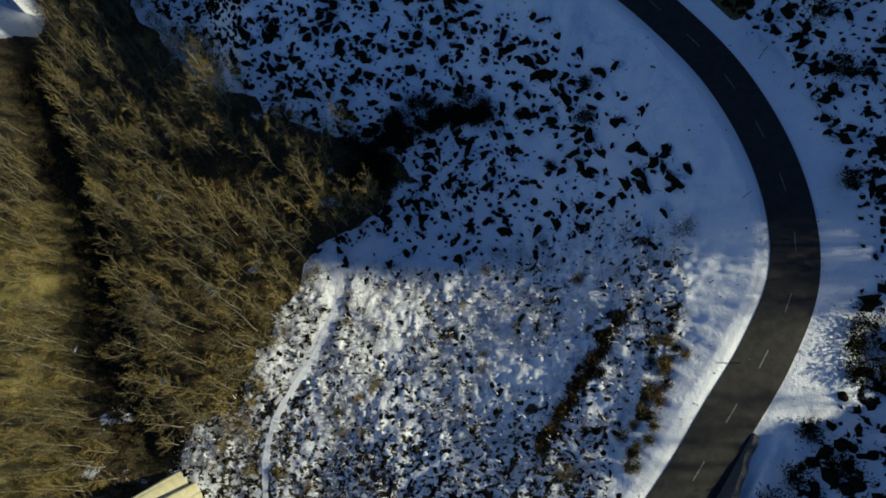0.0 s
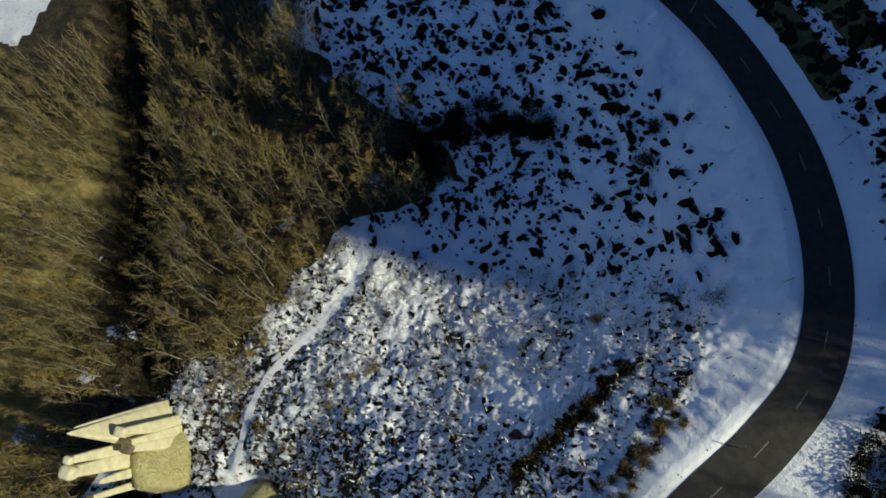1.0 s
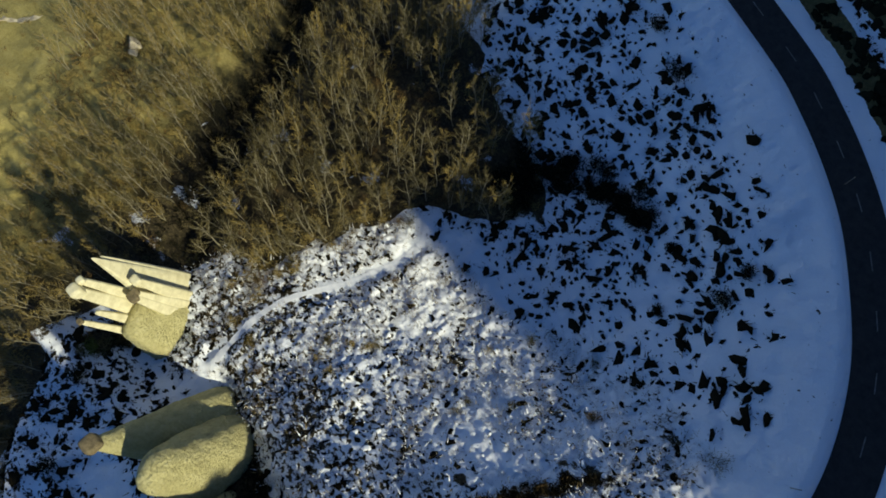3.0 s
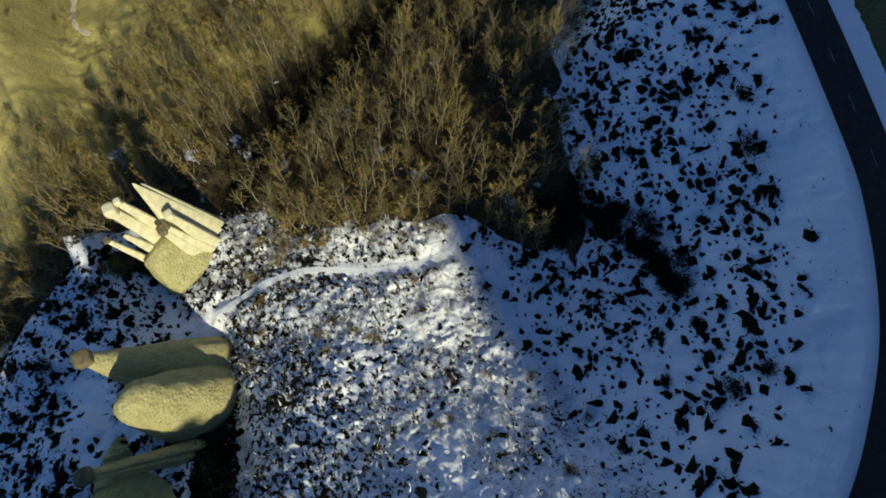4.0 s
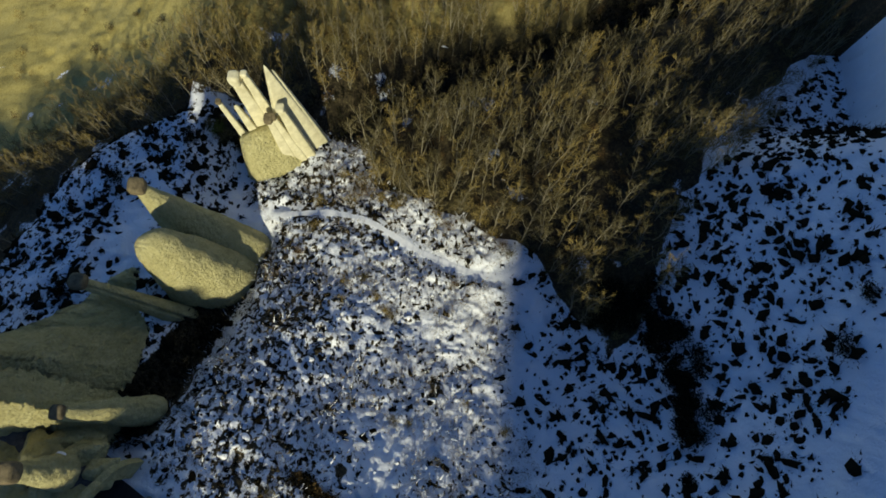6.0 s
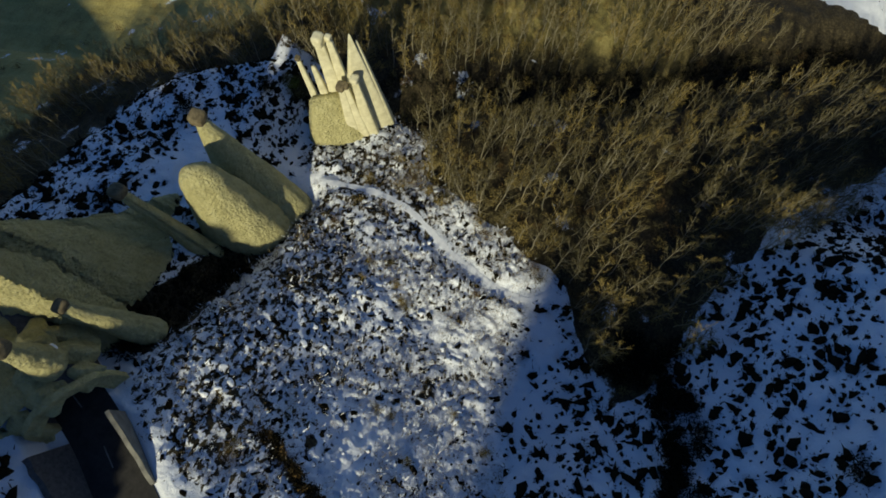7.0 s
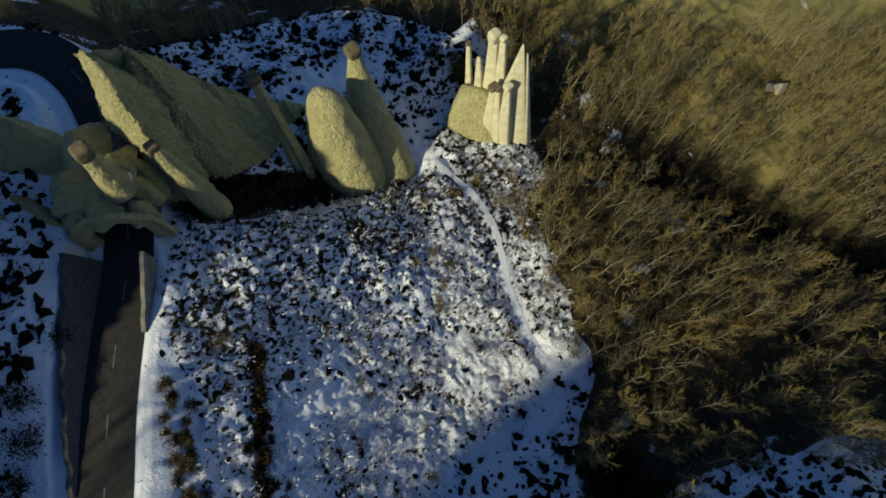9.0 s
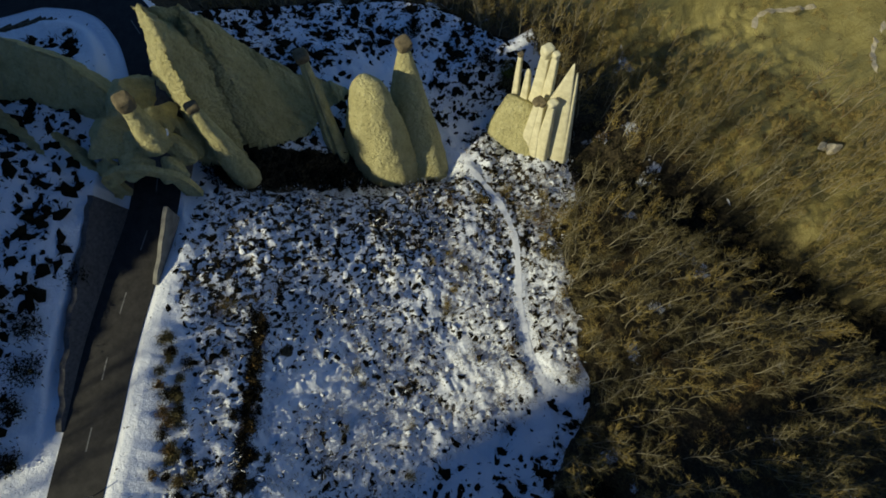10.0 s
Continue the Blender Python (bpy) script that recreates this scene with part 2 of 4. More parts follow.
def woods(x, y):
    """1 in the bare wood below the trail, 0 on the open snow."""
    x, y = np.asarray(x, float), np.asarray(y, float)
    jit = 1.3 * lumps(x, y, 6, 5)
    edge = np.interp(y, [-60, -38, -33, -25, -15, -5, 3, 4.5, 10, 20, 26, 29, 34, 38, 42, 45, 48, 54, 68, 80],
                     [-60, -42, -43, -43, -44, -42, -36, -31, -30, -25, -22, -19, -11, -6.5, -10, -18, -27, -34, -47, -60]) + jit
    w = step(edge - x, 0, 2.5)
    return np.maximum(w, step(terrace_edge(x) - 0.8 - y, 0, 2) * step(-x, -48, -40) * (away(x, y)[0] > 1.5))


def meadow(x, y):
    """1 on the open dry meadow far down the slope."""
    x, y = np.asarray(x, float), np.asarray(y, float)
    return step(np.interp(x, [-160, -110, -92, -76, -65, -55, -40], [22, 18, 8, -12, -21, -32, -60]) + 3 * lumps(x, y, 9, 43) - y, 0, 3)


def heath(x, y):
    """1 on the sunny heath between road and trail, where low shrubs stand close."""
    e, up = away(x, y)
    south = np.maximum(step(y + 0.25 * (x + 10) + 1.8 * lumps(x, y, 3.5, 41), -13.5, -10), step(-x, 27, 29) * step(y, -15, -13))
    w = step(e + 1.5 * lumps(x, y, 5, 8) + 2.6 * step(-y, 1, 7) + 1.7 * step(-y, -13, -9), 5.5, 7.6) * step(29 + 0.06 * x - y + 3.5 * lumps(x, y, 6, 9), 0, 5) * south * (1 - woods(x, y)) * step(x, -48, -43)
    return w * ~up


def banks(x, y):
    """1 on the two long steep banks above the road that hold no snow."""
    e, up = away(x, y)
    out = 0
    for a, b, y0 in ((2.6, 6.4, 53), (8.6, 12.4, 58)):
        out = np.maximum(out, step(e, a, a + 0.6) * (1 - step(e, b, b + 0.8)) * step(y + 0.5 * (36 - x) + lumps(x, y, 3, 4), y0, y0 + 1.5))
    return out * up


def hummocks(x, y):
    """Height of the snow lying over the low shrubs of the heath, and how far a place is from the creases between its cushions."""
    n = np.abs(lumps(x + 0.4 * lumps(x, y, 1.1, 63, 2), y, 1.9, 61, 2))
    m = np.abs(lumps(x, y, 0.9, 62, 2))
    return 0.42 * n ** 0.75 + 0.30 * m, n + 0.35 * m


gx, gy = axis(-90, 50, 0.40, -2500, 2500, -34, 36, 0.24), axis(-58, 82, 0.40, -2500, 2500, -15, 32, 0.24)
GX, GY = np.meshgrid(gx, gy)
GZ = land(GX, GY)
HEATH = heath(GX, GY)
CUSHION, CREASE = hummocks(GX, GY)
_, along = nearest(GX, GY, ROAD_XY)
along = along * 0.5 + (GX - ROAD_XY[along, 0]) * ROAD_T[along, 0] + (GY - ROAD_XY[along, 1]) * ROAD_T[along, 1]
E_, UP = away(GX, GY)
GZ = GZ + 0.13 * lumps(along, 0.18 * E_, 0.75, 71, 2) * step(E_, 0.9, 2.2) * (1 - step(E_, 7, 10)) * ~UP
GZ = GZ + HEATH * CUSHION * step(nearest(GX, GY, TRAIL_XY)[0], 0.7, 2.4)
nx, ny = len(gx), len(gy)
ii = np.arange(nx * ny).reshape(ny, nx)
ground = mesh_object("ground", np.stack([GX.ravel(), GY.ravel(), GZ.ravel()], 1),
                     np.stack([ii[:-1, :-1].ravel(), ii[:-1, 1:].ravel(), ii[1:, 1:].ravel(), ii[1:, :-1].ravel()], 1), GROUND)
tagged(ground, "hillside under thin broken snow, brown wood floor lower down", "ground", kind="structure")


W = woods(GX, GY)
inside = np.minimum(W, woods(GX + 9, GY - 5))
shaded = step(GY, 40, 46)
snow = 1 - (W * (1 - shaded) + inside * shaded) * np.clip(0.92 + 0.5 * lumps(GX, GY, 4.5, 7), 0.56, 0.97)
snow = snow * (1 - HEATH * np.clip(0.46 - 0.30 * CREASE + 0.28 * lumps(GX, GY, 3.5, 19), 0.0, 0.7))
field = step(-GX - 88.5 - 0.36 * (83 - GY) + 1.0 * lumps(GX, GY, 8, 15), 0, 1.2) * step(GY + 1.2 * lumps(GX, GY, 9, 16), 50.5, 52)
# snow thinned at the terrace lip to darken it in place of shade
snow = snow * (1 - 0.75 * np.exp(-((GX + 40.5) / 4) ** 2 - ((GY + 18) / 5) ** 2))
snow = np.maximum(snow, field)
snow = np.where(GX < -62, np.where(field > 0.5, 1.0, 0.05), snow)
snow = snow * (1 - banks(GX, GY))
rill = np.exp(-((GY + 15.2 + 0.22 * (GX + 10)) / 3.4) ** 2) * step(-GX, -7, -3) * step(GX, -26, -22)
snow = snow * (1 - step(rill + 0.2 * lumps(GX, GY, 2, 17), 0.35, 0.6))
snow = snow * (1 - 0.3 * UP * step(E_, 8, 12))
grass = np.maximum(meadow(GX, GY), 0.80 * step(-GX - 0.25 * GY, 56, 68) * step(-GY + 4 * lumps(GX, GY, 12, 43), -42, -26)) * (1 - field) + 0.25 * banks(GX, GY)
# heather flecks on the terrace, laid thick to stand in for its shade too
terrace_scrub = step(-GY, 15, 18) * step(GX, -50, -44) * step(-GX, 0, 6) * (1 - np.exp(-((GX + 20) ** 2 / 130 + (GY + 27.5) ** 2 / 22))) * (1 - W)
for nm, val in (("snow", snow), ("grass", grass), ("heath", np.maximum(HEATH * (0.52 + 0.40 * lumps(GX, GY, 7, 29) + 0.60 * step(-GY - 0.2 * GX, -7, 8)), 0.85 * terrace_scrub))):
    ground.data.attributes.new(nm, "FLOAT", "POINT").data.foreach_set("value", np.ascontiguousarray(val, np.float32).ravel())


def ribbon(name, line, half, thick, lift, material, z=None, crown=0.0, wav=0.0):
    """A strip along a line of the plan, with its own thickness."""
    xy = np.array([(p.x, p.y) for p in line])
    t = np.gradient(xy, axis=0)
    t /= np.linalg.norm(t, axis=1)[:, None]
    nrm = np.stack([-t[:, 1], t[:, 0]], 1)
    cols = [-1, -0.5, 0, 0.5, 1]
    v = []
    for i, (p, q) in enumerate(zip(xy, nrm)):
        h = half * (1 + wav * math.sin(i * 0.9) * math.sin(i * 0.37))
        for c in cols:
            x, y = p + q * c * h
            zz = (land(np.array([x]), np.array([y]))[0] if z is None else z) + lift + crown * (1 - c * c)
            v.append((x, y, zz))
        v += [(*(p + q * h), v[-1][2] - thick), (*(p - q * h), v[-5][2] - thick)]
    m, f = len(cols) + 2, []
    ring = [0, 1, 2, 3, 4, 5, 6]
    for i in range(len(xy) - 1):
        for a in range(7):
            b = (a + 1) % 7
            f.append((i * m + a, (i + 1) * m + a, (i + 1) * m + b, i * m + b)[::-1])
    return mesh_object(name, v, f, material, smooth=False)


road = tagged(ribbon("road", ROAD, ROAD_HALF, 0.25, 0.0, ASPHALT, z=ROAD_Z, crown=0.06), "two-lane asphalt mountain road, cleared of snow", "road", kind="structure")
trail = tagged(ribbon("trail", TRAIL, 0.46, 0.3, 0.06, TROD, wav=0.3), "narrow trodden footpath in the snow", "footpath", kind="structure")

tagged(ribbon("trail_landing", curve([(-18.8, 25.4), (-20.3, 27), (-22.1, 28.3)]), 0.72, 0.4, 0.16, TROD), "short wide trodden landing at the end of the footpath", "footpath", kind="structure")

# ---- building helpers ----
def part(name, bm_or_data, material, parent, label="", smooth=True):
    """One mesh object under a thing or a part."""
    if isinstance(bm_or_data, tuple):
        ob = mesh_object(name, *bm_or_data, material, parent, smooth)
    else:
        me = bpy.data.meshes.new(name)
        bm_or_data.to_mesh(me)
        bm_or_data.free()
        me.materials.append(material)
        if smooth:
            me.polygons.foreach_set("use_smooth", np.ones(len(me.polygons), bool))
        ob = new(name, me)
        ob.parent = parent
    if label:
        ob["label"] = label
    return ob


def empty(name, at, label, category, group="", kind=""):
    ob = new(name)
    ob.location = at
    ob.empty_display_size = 0.3
    return tagged(ob, label, category, group, kind)


def worn(p, size, seed):
    """An uneven push between -1 and 1 at a point."""
    return noise.noise(Vector(p) / size + Vector((seed * 7.31, seed * 3.17, -seed * 5.3)))


def column(foot, top, foot_r, top_r, turn=0.0, swell=0.85, ribs=0, rib=0.12, rough=0.16, blunt=0.5, seed=1, n=56, m=44, crack=None, rise=0.0, shear=0.0, square=2.0):
    """A worn earth column: rings from foot to top, with ribs and gullies running down it. Places are relative to the foot's parent at the origin."""
    fx, fy, fz = foot
    tx, ty, tz = top
    ca, sa = math.cos(radians(turn)), math.sin(radians(turn))
    v, f = [], []
    for j in range(m + 1):
        t = j / m
        s = t ** 1.05
        cx, cy, cz = fx + (tx - fx) * s, fy + (ty - fy) * s, fz + (tz - fz) * t
        k = (1 - t) ** swell
        rx = top_r[0] + (foot_r[0] - top_r[0]) * k
        ry = top_r[1] + (foot_r[1] - top_r[1]) * k
        if t > 1 - blunt * 0.14:
            g = math.sqrt(max(0.0, 1 - ((t - 1 + blunt * 0.14) / (blunt * 0.14)) ** 2))
            rx, ry = rx * (0.12 + 0.88 * g), ry * (0.12 + 0.88 * g)
        for i in range(n):
            a = 2 * math.pi * i / n
            w = 1.0
            if ribs:
                ph = ribs * a + 1.3 * worn((math.cos(a) * 2, math.sin(a) * 2, t * 2.5), 1.2, seed + 3)
                w += rib * (1 - 2 * abs(math.sin(ph / 2 + seed))) * (0.45 + 0.55 * (1 - t))
            if crack is not None:
                da = (a - radians(crack) + math.pi) % (2 * math.pi) - math.pi
                w -= 0.42 * math.exp(-(da / 0.16) ** 2)
            u, q = math.cos(a), math.sin(a)
            x, y = rx * math.copysign(abs(u) ** (2 / square), u) * w, ry * math.copysign(abs(q) ** (2 / square), q) * w
            p = Vector((cx + x * ca - y * sa, cy + x * sa + y * ca, cz))
            r = 0.5 * (rx + ry)
            push = rough * (0.55 * worn((p.x, p.y, p.z * 0.5), 2.6, seed) + 0.35 * worn((p.x, p.y, p.z * 0.7), 0.9, seed + 1) + 0.25 * worn(p, 0.42, seed + 2))
            d = Vector((x * ca - y * sa, x * sa + y * ca, 0))
            d = d.normalized() if d.length > 1e-5 else d
            p.z -= rise * (p.y - cy) * t
            p.x += shear * max(0.0, p.y - cy)
            p += d * push * min(2.2, 0.5 + r * 0.5)
            v.append(tuple(p))
    for j in range(m):
        for i in range(n):
            k = (i + 1) % n
            f.append((j * n + i, j * n + k, (j + 1) * n + k, (j + 1) * n + i))
    f.append(tuple(range(m * n, (m + 1) * n)))
    f.append(tuple(range(n))[::-1])
    return v, f


def boulder(at, size, seed=1, squash=0.8, flat=0.0):
    """A broken block of stone: a rounded ball cut and dented at random planes."""
    rng = random.Random(seed)
    bm = bmesh.new()
    bmesh.ops.create_icosphere(bm, subdivisions=3, radius=1.0)
    cuts = []
    for _ in range(9):
        d = Vector((rng.uniform(-1, 1), rng.uniform(-1, 1), rng.uniform(-1, 1))).normalized()
        cuts.append((d, rng.uniform(0.48, 0.80)))
    for vert in bm.verts:
        p = vert.co.copy()
        for d, h in cuts:
            over = p.dot(d) - h
            if over > 0:
                p -= d * over * 0.9
        p *= 1 + 0.07 * worn(p, 0.5, seed)
        vert.co = Vector((p.x * size[0], p.y * size[1], p.z * size[2])) + Vector(at)
    return bm


def block(at, size, seed=1):
    """A squarish weathered block of stone."""
    bm = bmesh.new()
    bmesh.ops.create_icosphere(bm, subdivisions=3, radius=1.0)
    for vert in bm.verts:
        p = vert.co.copy()
        p = Vector([math.copysign(abs(c) ** 0.5, c) for c in p])
        p *= 1 + 0.10 * worn(p, 0.9, seed) + 0.05 * worn(p, 0.3, seed + 1)
        vert.co = Vector((p.x * size[0], p.y * size[1], p.z * size[2])) + Vector(at)
    return bm


def wall_of_earth(crest, front, back, seed, rough, n=150, m=46, rib=0.5, bow=0.35):
    """An eroded earth wall between a crest line and its feet in front and behind."""
    def along(line, t):
        k = min(int(t * (len(line) - 1)), len(line) - 2)
        g = t * (len(line) - 1) - k
        return Vector(line[k]).lerp(Vector(line[k + 1]), g)
    v, f = [], []
    for i in range(n + 1):
        t = i / n
        c, a, b = along(crest, t), along(front, t), along(back, t)
        c = c + Vector((0, 0, 0.7 * worn((t * 40, 0, 0), 2.0, seed) + 0.35 * worn((t * 40, 3, 0), 0.6, seed)))
        for j in range(m + 1):
            w = j / m * 2
            if w <= 1:
                p = a.lerp(c, w)
                p.z = a.z + (c.z - a.z) * ((1 - bow) * w + bow * (1 - (1 - w) ** 1.5))
            else:
                p = c.lerp(b, w - 1)
                p.z = c.z + (b.z - c.z) * (w - 1) ** (1 + 0.4 * bow)
            out = Vector((a.x - b.x, a.y - b.y, 0)).normalized() * (1 if w <= 1 else -1)
            low = 1 - abs(1 - w)
            push = rough * (0.6 * worn((p.x * 1.0, p.y, p.z * 0.25), 2.4, seed + 1) + 0.35 * worn((p.x, p.y, p.z * 0.6), 0.9, seed + 2) + 0.45 * worn(p, 0.45, seed + 3))
            push += rib * (0.5 - abs(math.sin(t * 17 + 1.5 * worn((t * 9, w, 0), 1.0, seed)))) * (0.3 + 0.7 * low)
            v.append(tuple(p + out * push))
    for i in range(n):
        for j in range(m):
            q = i * (m + 1) + j
            f.append((q, q + m + 1, q + m + 2, q + 1))
    for e in (0, n):
        ring = [e * (m + 1) + j for j in range(m + 1)]
        f.append(tuple(ring if e == 0 else ring[::-1]))
    return v, f


def pyramid(foot, top, foot_r, top_r, cap=None, label="", seed=1, cap_mat=None, name="earth_pyramid", group="earth pyramids", earth=None, **kw):
    """An earth pyramid standing in the ground, with a capstone where it has kept one."""
    earth = earth or EARTH
    e = empty(name, foot, label, "earth pyramid", group)
    rel = tuple(b - a for a, b in zip(foot, top))
    part("column", column((0, 0, 0), rel, foot_r, top_r, seed=seed, **kw), earth, e)
    if cap:
        c = (rel[0] + cap[3] if len(cap) > 3 else rel[0], rel[1], rel[2] + cap[2] * 0.55)
        part("capstone", block(c, cap[:3], seed + 20), cap_mat or STONE, e, "dark weathered boulder capping the column", smooth=False)
    return e


# ---- earth pyramids along the ridge ----
pyramid((-19.6, -14.9, -18), (-22.6, -20.6, 3.4), (6.2, 5.0), (0.62, 0.6), (0.95, 0.95, 0.85), "tall pale earth column with a boulder on top", 11,
        turn=118, swell=0.98, rough=0.17, blunt=0.2)
pyramid((-14.9, -15.6, -17), (-16.2, -18.3, 4.2), (6.2, 4.8), (1.7, 1.35), None, "blunt rounded earth cone beside the tall column", 12,
        turn=118, swell=0.80, rough=0.22, blunt=0.7, square=2.4)
pyramid((-9.9, -17.8, -11), (-10.5, -23.4, 6.6), (1.5, 1.9), (0.55, 0.6), (0.88, 0.85, 0.75), "slender cracked earth pillar with a flat capstone", 13,
        swell=1.0, rough=0.15, crack=62, blunt=0.2)
# the long ridge over the tunnel
ridge = empty("earth_ridge", (-2, -22.5, -6), "broad grey earth ridge with eroded spurs above the road tunnel", "earth ridge")
part("body", wall_of_earth([(6.6, -4.0, 15.0), (4.2, -4.6, 26.0), (0.8, -5.0, 23.5), (-1.4, -5.8, 18.5), (-4.4, -5.2, 11.0), (-7.6, -4.6, 5.0), (-10.8, -4.0, 1.5), (-14.0, -2.6, -2.0)],
                           [(8.2, 3.6, 3.0), (6.6, 2.6, 2.0), (2.6, 3.5, -1.5), (-1.2, 4.6, -5.0), (-4.6, 5.6, -7.0), (-7.2, 6.2, -8.5), (-10.0, 6.8, -9.5), (-13.0, 7.0, -11.0)],
                           [(8.6, -6.0, 7.0), (6.0, -9.5, 6.0), (2.0, -10.5, 3.0), (-1.8, -9.6, 0.0), (-5.2, -8.0, -3.0), (-8.4, -6.4, -4.0), (-11.6, -5.4, -5.0), (-14.4, -4.6, -6.0)], 21, 0.55), EARTH, ridge)
part("spur", wall_of_earth([(4.6, -5.0, 26.0), (3.5, -0.8, 30.0), (4.2, 0.8, 23.5), (4.8, 1.9, 17.0), (5.0, 3.0, 9.0)],
                           [(1.4, -5.0, 20.0), (1.2, -1.2, 20.0), (1.8, 0.6, 14.0), (2.4, 2.2, 8.0), (3.0, 3.6, 3.0)],
                           [(9.0, -6.0, 8.0), (8.8, -3.0, 8.0), (8.6, -0.5, 8.0), (8.4, 2.0, 8.0), (7.6, 3.4, 6.0)], 22, 0.75, n=110, m=90, rib=0.3, bow=-0.15), EARTH, ridge, "rough sunlit spur")
part("spur", wall_of_earth([(1.4, -5.6, 21.0), (0.5, -2.0, 26.0), (0.0, -0.8, 18.0), (-0.2, 0.4, 11.0), (0.0, 2.4, 3.5)],
                           [(-5.6, -5.6, 4.0), (-8.2, -2.5, -1.0), (-8.8, 0.6, -4.0), (-8.0, 3.2, -5.5), (-5.0, 4.6, -6.0)],
                           [(3.2, -5.0, 21.0), (2.8, -2.0, 20.0), (2.4, -0.5, 13.0), (2.0, 1.2, 7.0), (1.9, 3.2, 1.0)], 23, 0.75, n=110, m=90, rib=0.3, bow=-0.15), EARTH, ridge, "rough sunlit crest")
pyramid((2.2, -17.4, -1), (2.9, -19.6, 12.6), (1.7, 2.2), (0.6, 0.65), (0.7, 0.6, 0.55), "short crumbling earth pillar with a small capstone", 14, turn=25, rough=0.25)
pyramid((8.2, -19.6, 10.0), (7.8, -19.9, 17.2), (1.8, 1.5), (0.7, 0.7), (0.9, 0.85, 0.95), "stumpy earth pillar carrying a large boulder above the tunnel", 15, rough=0.3)
mound = empty("earth_mound", (15, -33, 0), "massive smooth grey earth mound beside the road", "earth pyramid", "earth pyramids")
part("body", wall_of_earth([(-5.2, 6.4, 8.5), (-2.4, 0.4, 12.0), (2.4, -4.6, 13.5), (9.0, -8.0, 15.0), (16.0, -10.0, 16.0)],
                           [(-2.6, 9.0, 3.0), (3.0, 5.0, 3.5), (7.5, 0.5, 4.0), (12.0, -2.0, 4.0), (18.0, -4.0, 4.0)],
                           [(-5.4, 4.6, 2.5), (-5.0, -2.0, 2.0), (-2.0, -9.0, 0.0), (6.0, -15.0, 0.0), (15.0, -18.0, 0.0)], 16, 0.35, n=90, m=36, rib=0.25), EARTH, mound)
spur = empty("earth_mound", (19, -26, 3), "long sloping earth spur with a sunlit lower edge", "earth pyramid", "earth pyramids")
part("body", wall_of_earth([(4.6, -8.0, 9.5), (2.1, -4.3, 8.2), (0.8, -0.6, 6.4), (-0.2, 2.6, 4.0), (-0.6, 4.8, 2.2)],
                           [(8.4, -8.5, 1.5), (5.6, -4.4, 1.5), (3.4, -0.4, 1.5), (1.6, 3.4, 1.5), (0.4, 5.8, 1.0)],
                           [(1.6, -7.6, 2.0), (0.2, -4.6, 1.5), (-0.8, -1.0, 1.0), (-1.6, 2.4, 0.5), (-1.8, 4.6, 0.2)], 17, 0.4, n=70, m=34, rib=0.2), EARTH, spur)
fin = empty("earth_fin", (16, -24, 3), "small leaning earth fin with a rough sunlit crest", "earth pyramid", "earth pyramids")
part("body", wall_of_earth([(1.4, -2.8, 6.4), (0.9, -1.6, 7.6), (0.2, 0.6, 5.6), (-0.8, 2.8, 3.4), (-1.6, 4.0, 1.8)],
                           [(2.6, -2.8, 1.0), (2.2, -1.0, 1.0), (1.4, 1.2, 1.0), (0.4, 3.4, 1.0), (-0.6, 4.8, 0.6)],
                           [(-0.2, -3.0, 1.0), (-0.8, -1.6, 0.5), (-1.4, 0.4, 0.2), (-2.2, 2.4, 0.2), (-2.6, 3.4, 0.2)], 18, 0.5, n=60, m=30, rib=0.25), EARTH, fin)

# ---- the separate group of earth pyramids beyond the trail ----
apron = empty("earth_apron", (-34.6, -10.4, -22), "grey earth apron under a cluster of pale pyramids", "earth slope")
part("apron", column((0, 0, 0), (-2.2, -2.2, 11.4), (5.6, 3.3), (2.2, 0.9), turn=124, swell=1.0, rough=0.16, seed=30, n=80, square=3.4, blunt=0.2), EARTH, apron)
GROUP = "clustered earth pyramids"
FIN = dict(group=GROUP, earth=PALE, turn=116, square=4.5, blunt=0.12)
pyramid((-38.4, -7.0, -22), (-41.6, -9.2, -0.2), (4.3, 1.7), (0.10, 0.10), None, "tall sharp earth blade, pale and sunlit", 31, rough=0.10, swell=1.0, **{**FIN, "turn": 134})
pyramid((-40.2, -5.0, -22), (-42.2, -8.7, -2.2), (1.7, 1.2), (0.10, 0.10), None, "thin earth blade behind a sharp tip", 32, rough=0.08, **FIN)
pyramid((-38.2, -10.6, -20), (-40.2, -13.2, -2.0), (1.5, 1.2), (0.6, 0.55), (0.85, 0.8, 0.95), "pale earth pillar with a light boulder on top", 33, PALE, rough=0.12, **FIN)
pyramid((-38.7, -9.0, -20), (-40.8, -12.0, -1.6), (1.1, 1.0), (0.42, 0.4), (0.5, 0.45, 0.5), "pale earth pillar with a small pointed stone", 34, PALE, rough=0.10, **FIN)
pyramid((-35.6, -8.2, -21), (-37.6, -9.9, -7.6), (1.15, 0.9), (0.42, 0.4), (0.8, 0.62, 0.5), "short earth pillar with a dark capstone", 35, rough=0.09, **FIN)
pyramid((-36.4, -6.7, -21), (-37.9, -9.3, -7.6), (0.95, 0.9), (0.36, 0.36), (0.5, 0.45, 0.45), "short earth pillar with a small dark stone", 39, rough=0.09, **FIN)
pyramid((-37.1, -5.9, -22), (-38.6, -8.1, -6.4), (1.3, 1.0), (0.45, 0.42), (0.68, 0.62, 0.55), "short pale earth pillar with a light stone", 36, PALE, rough=0.09, **FIN)
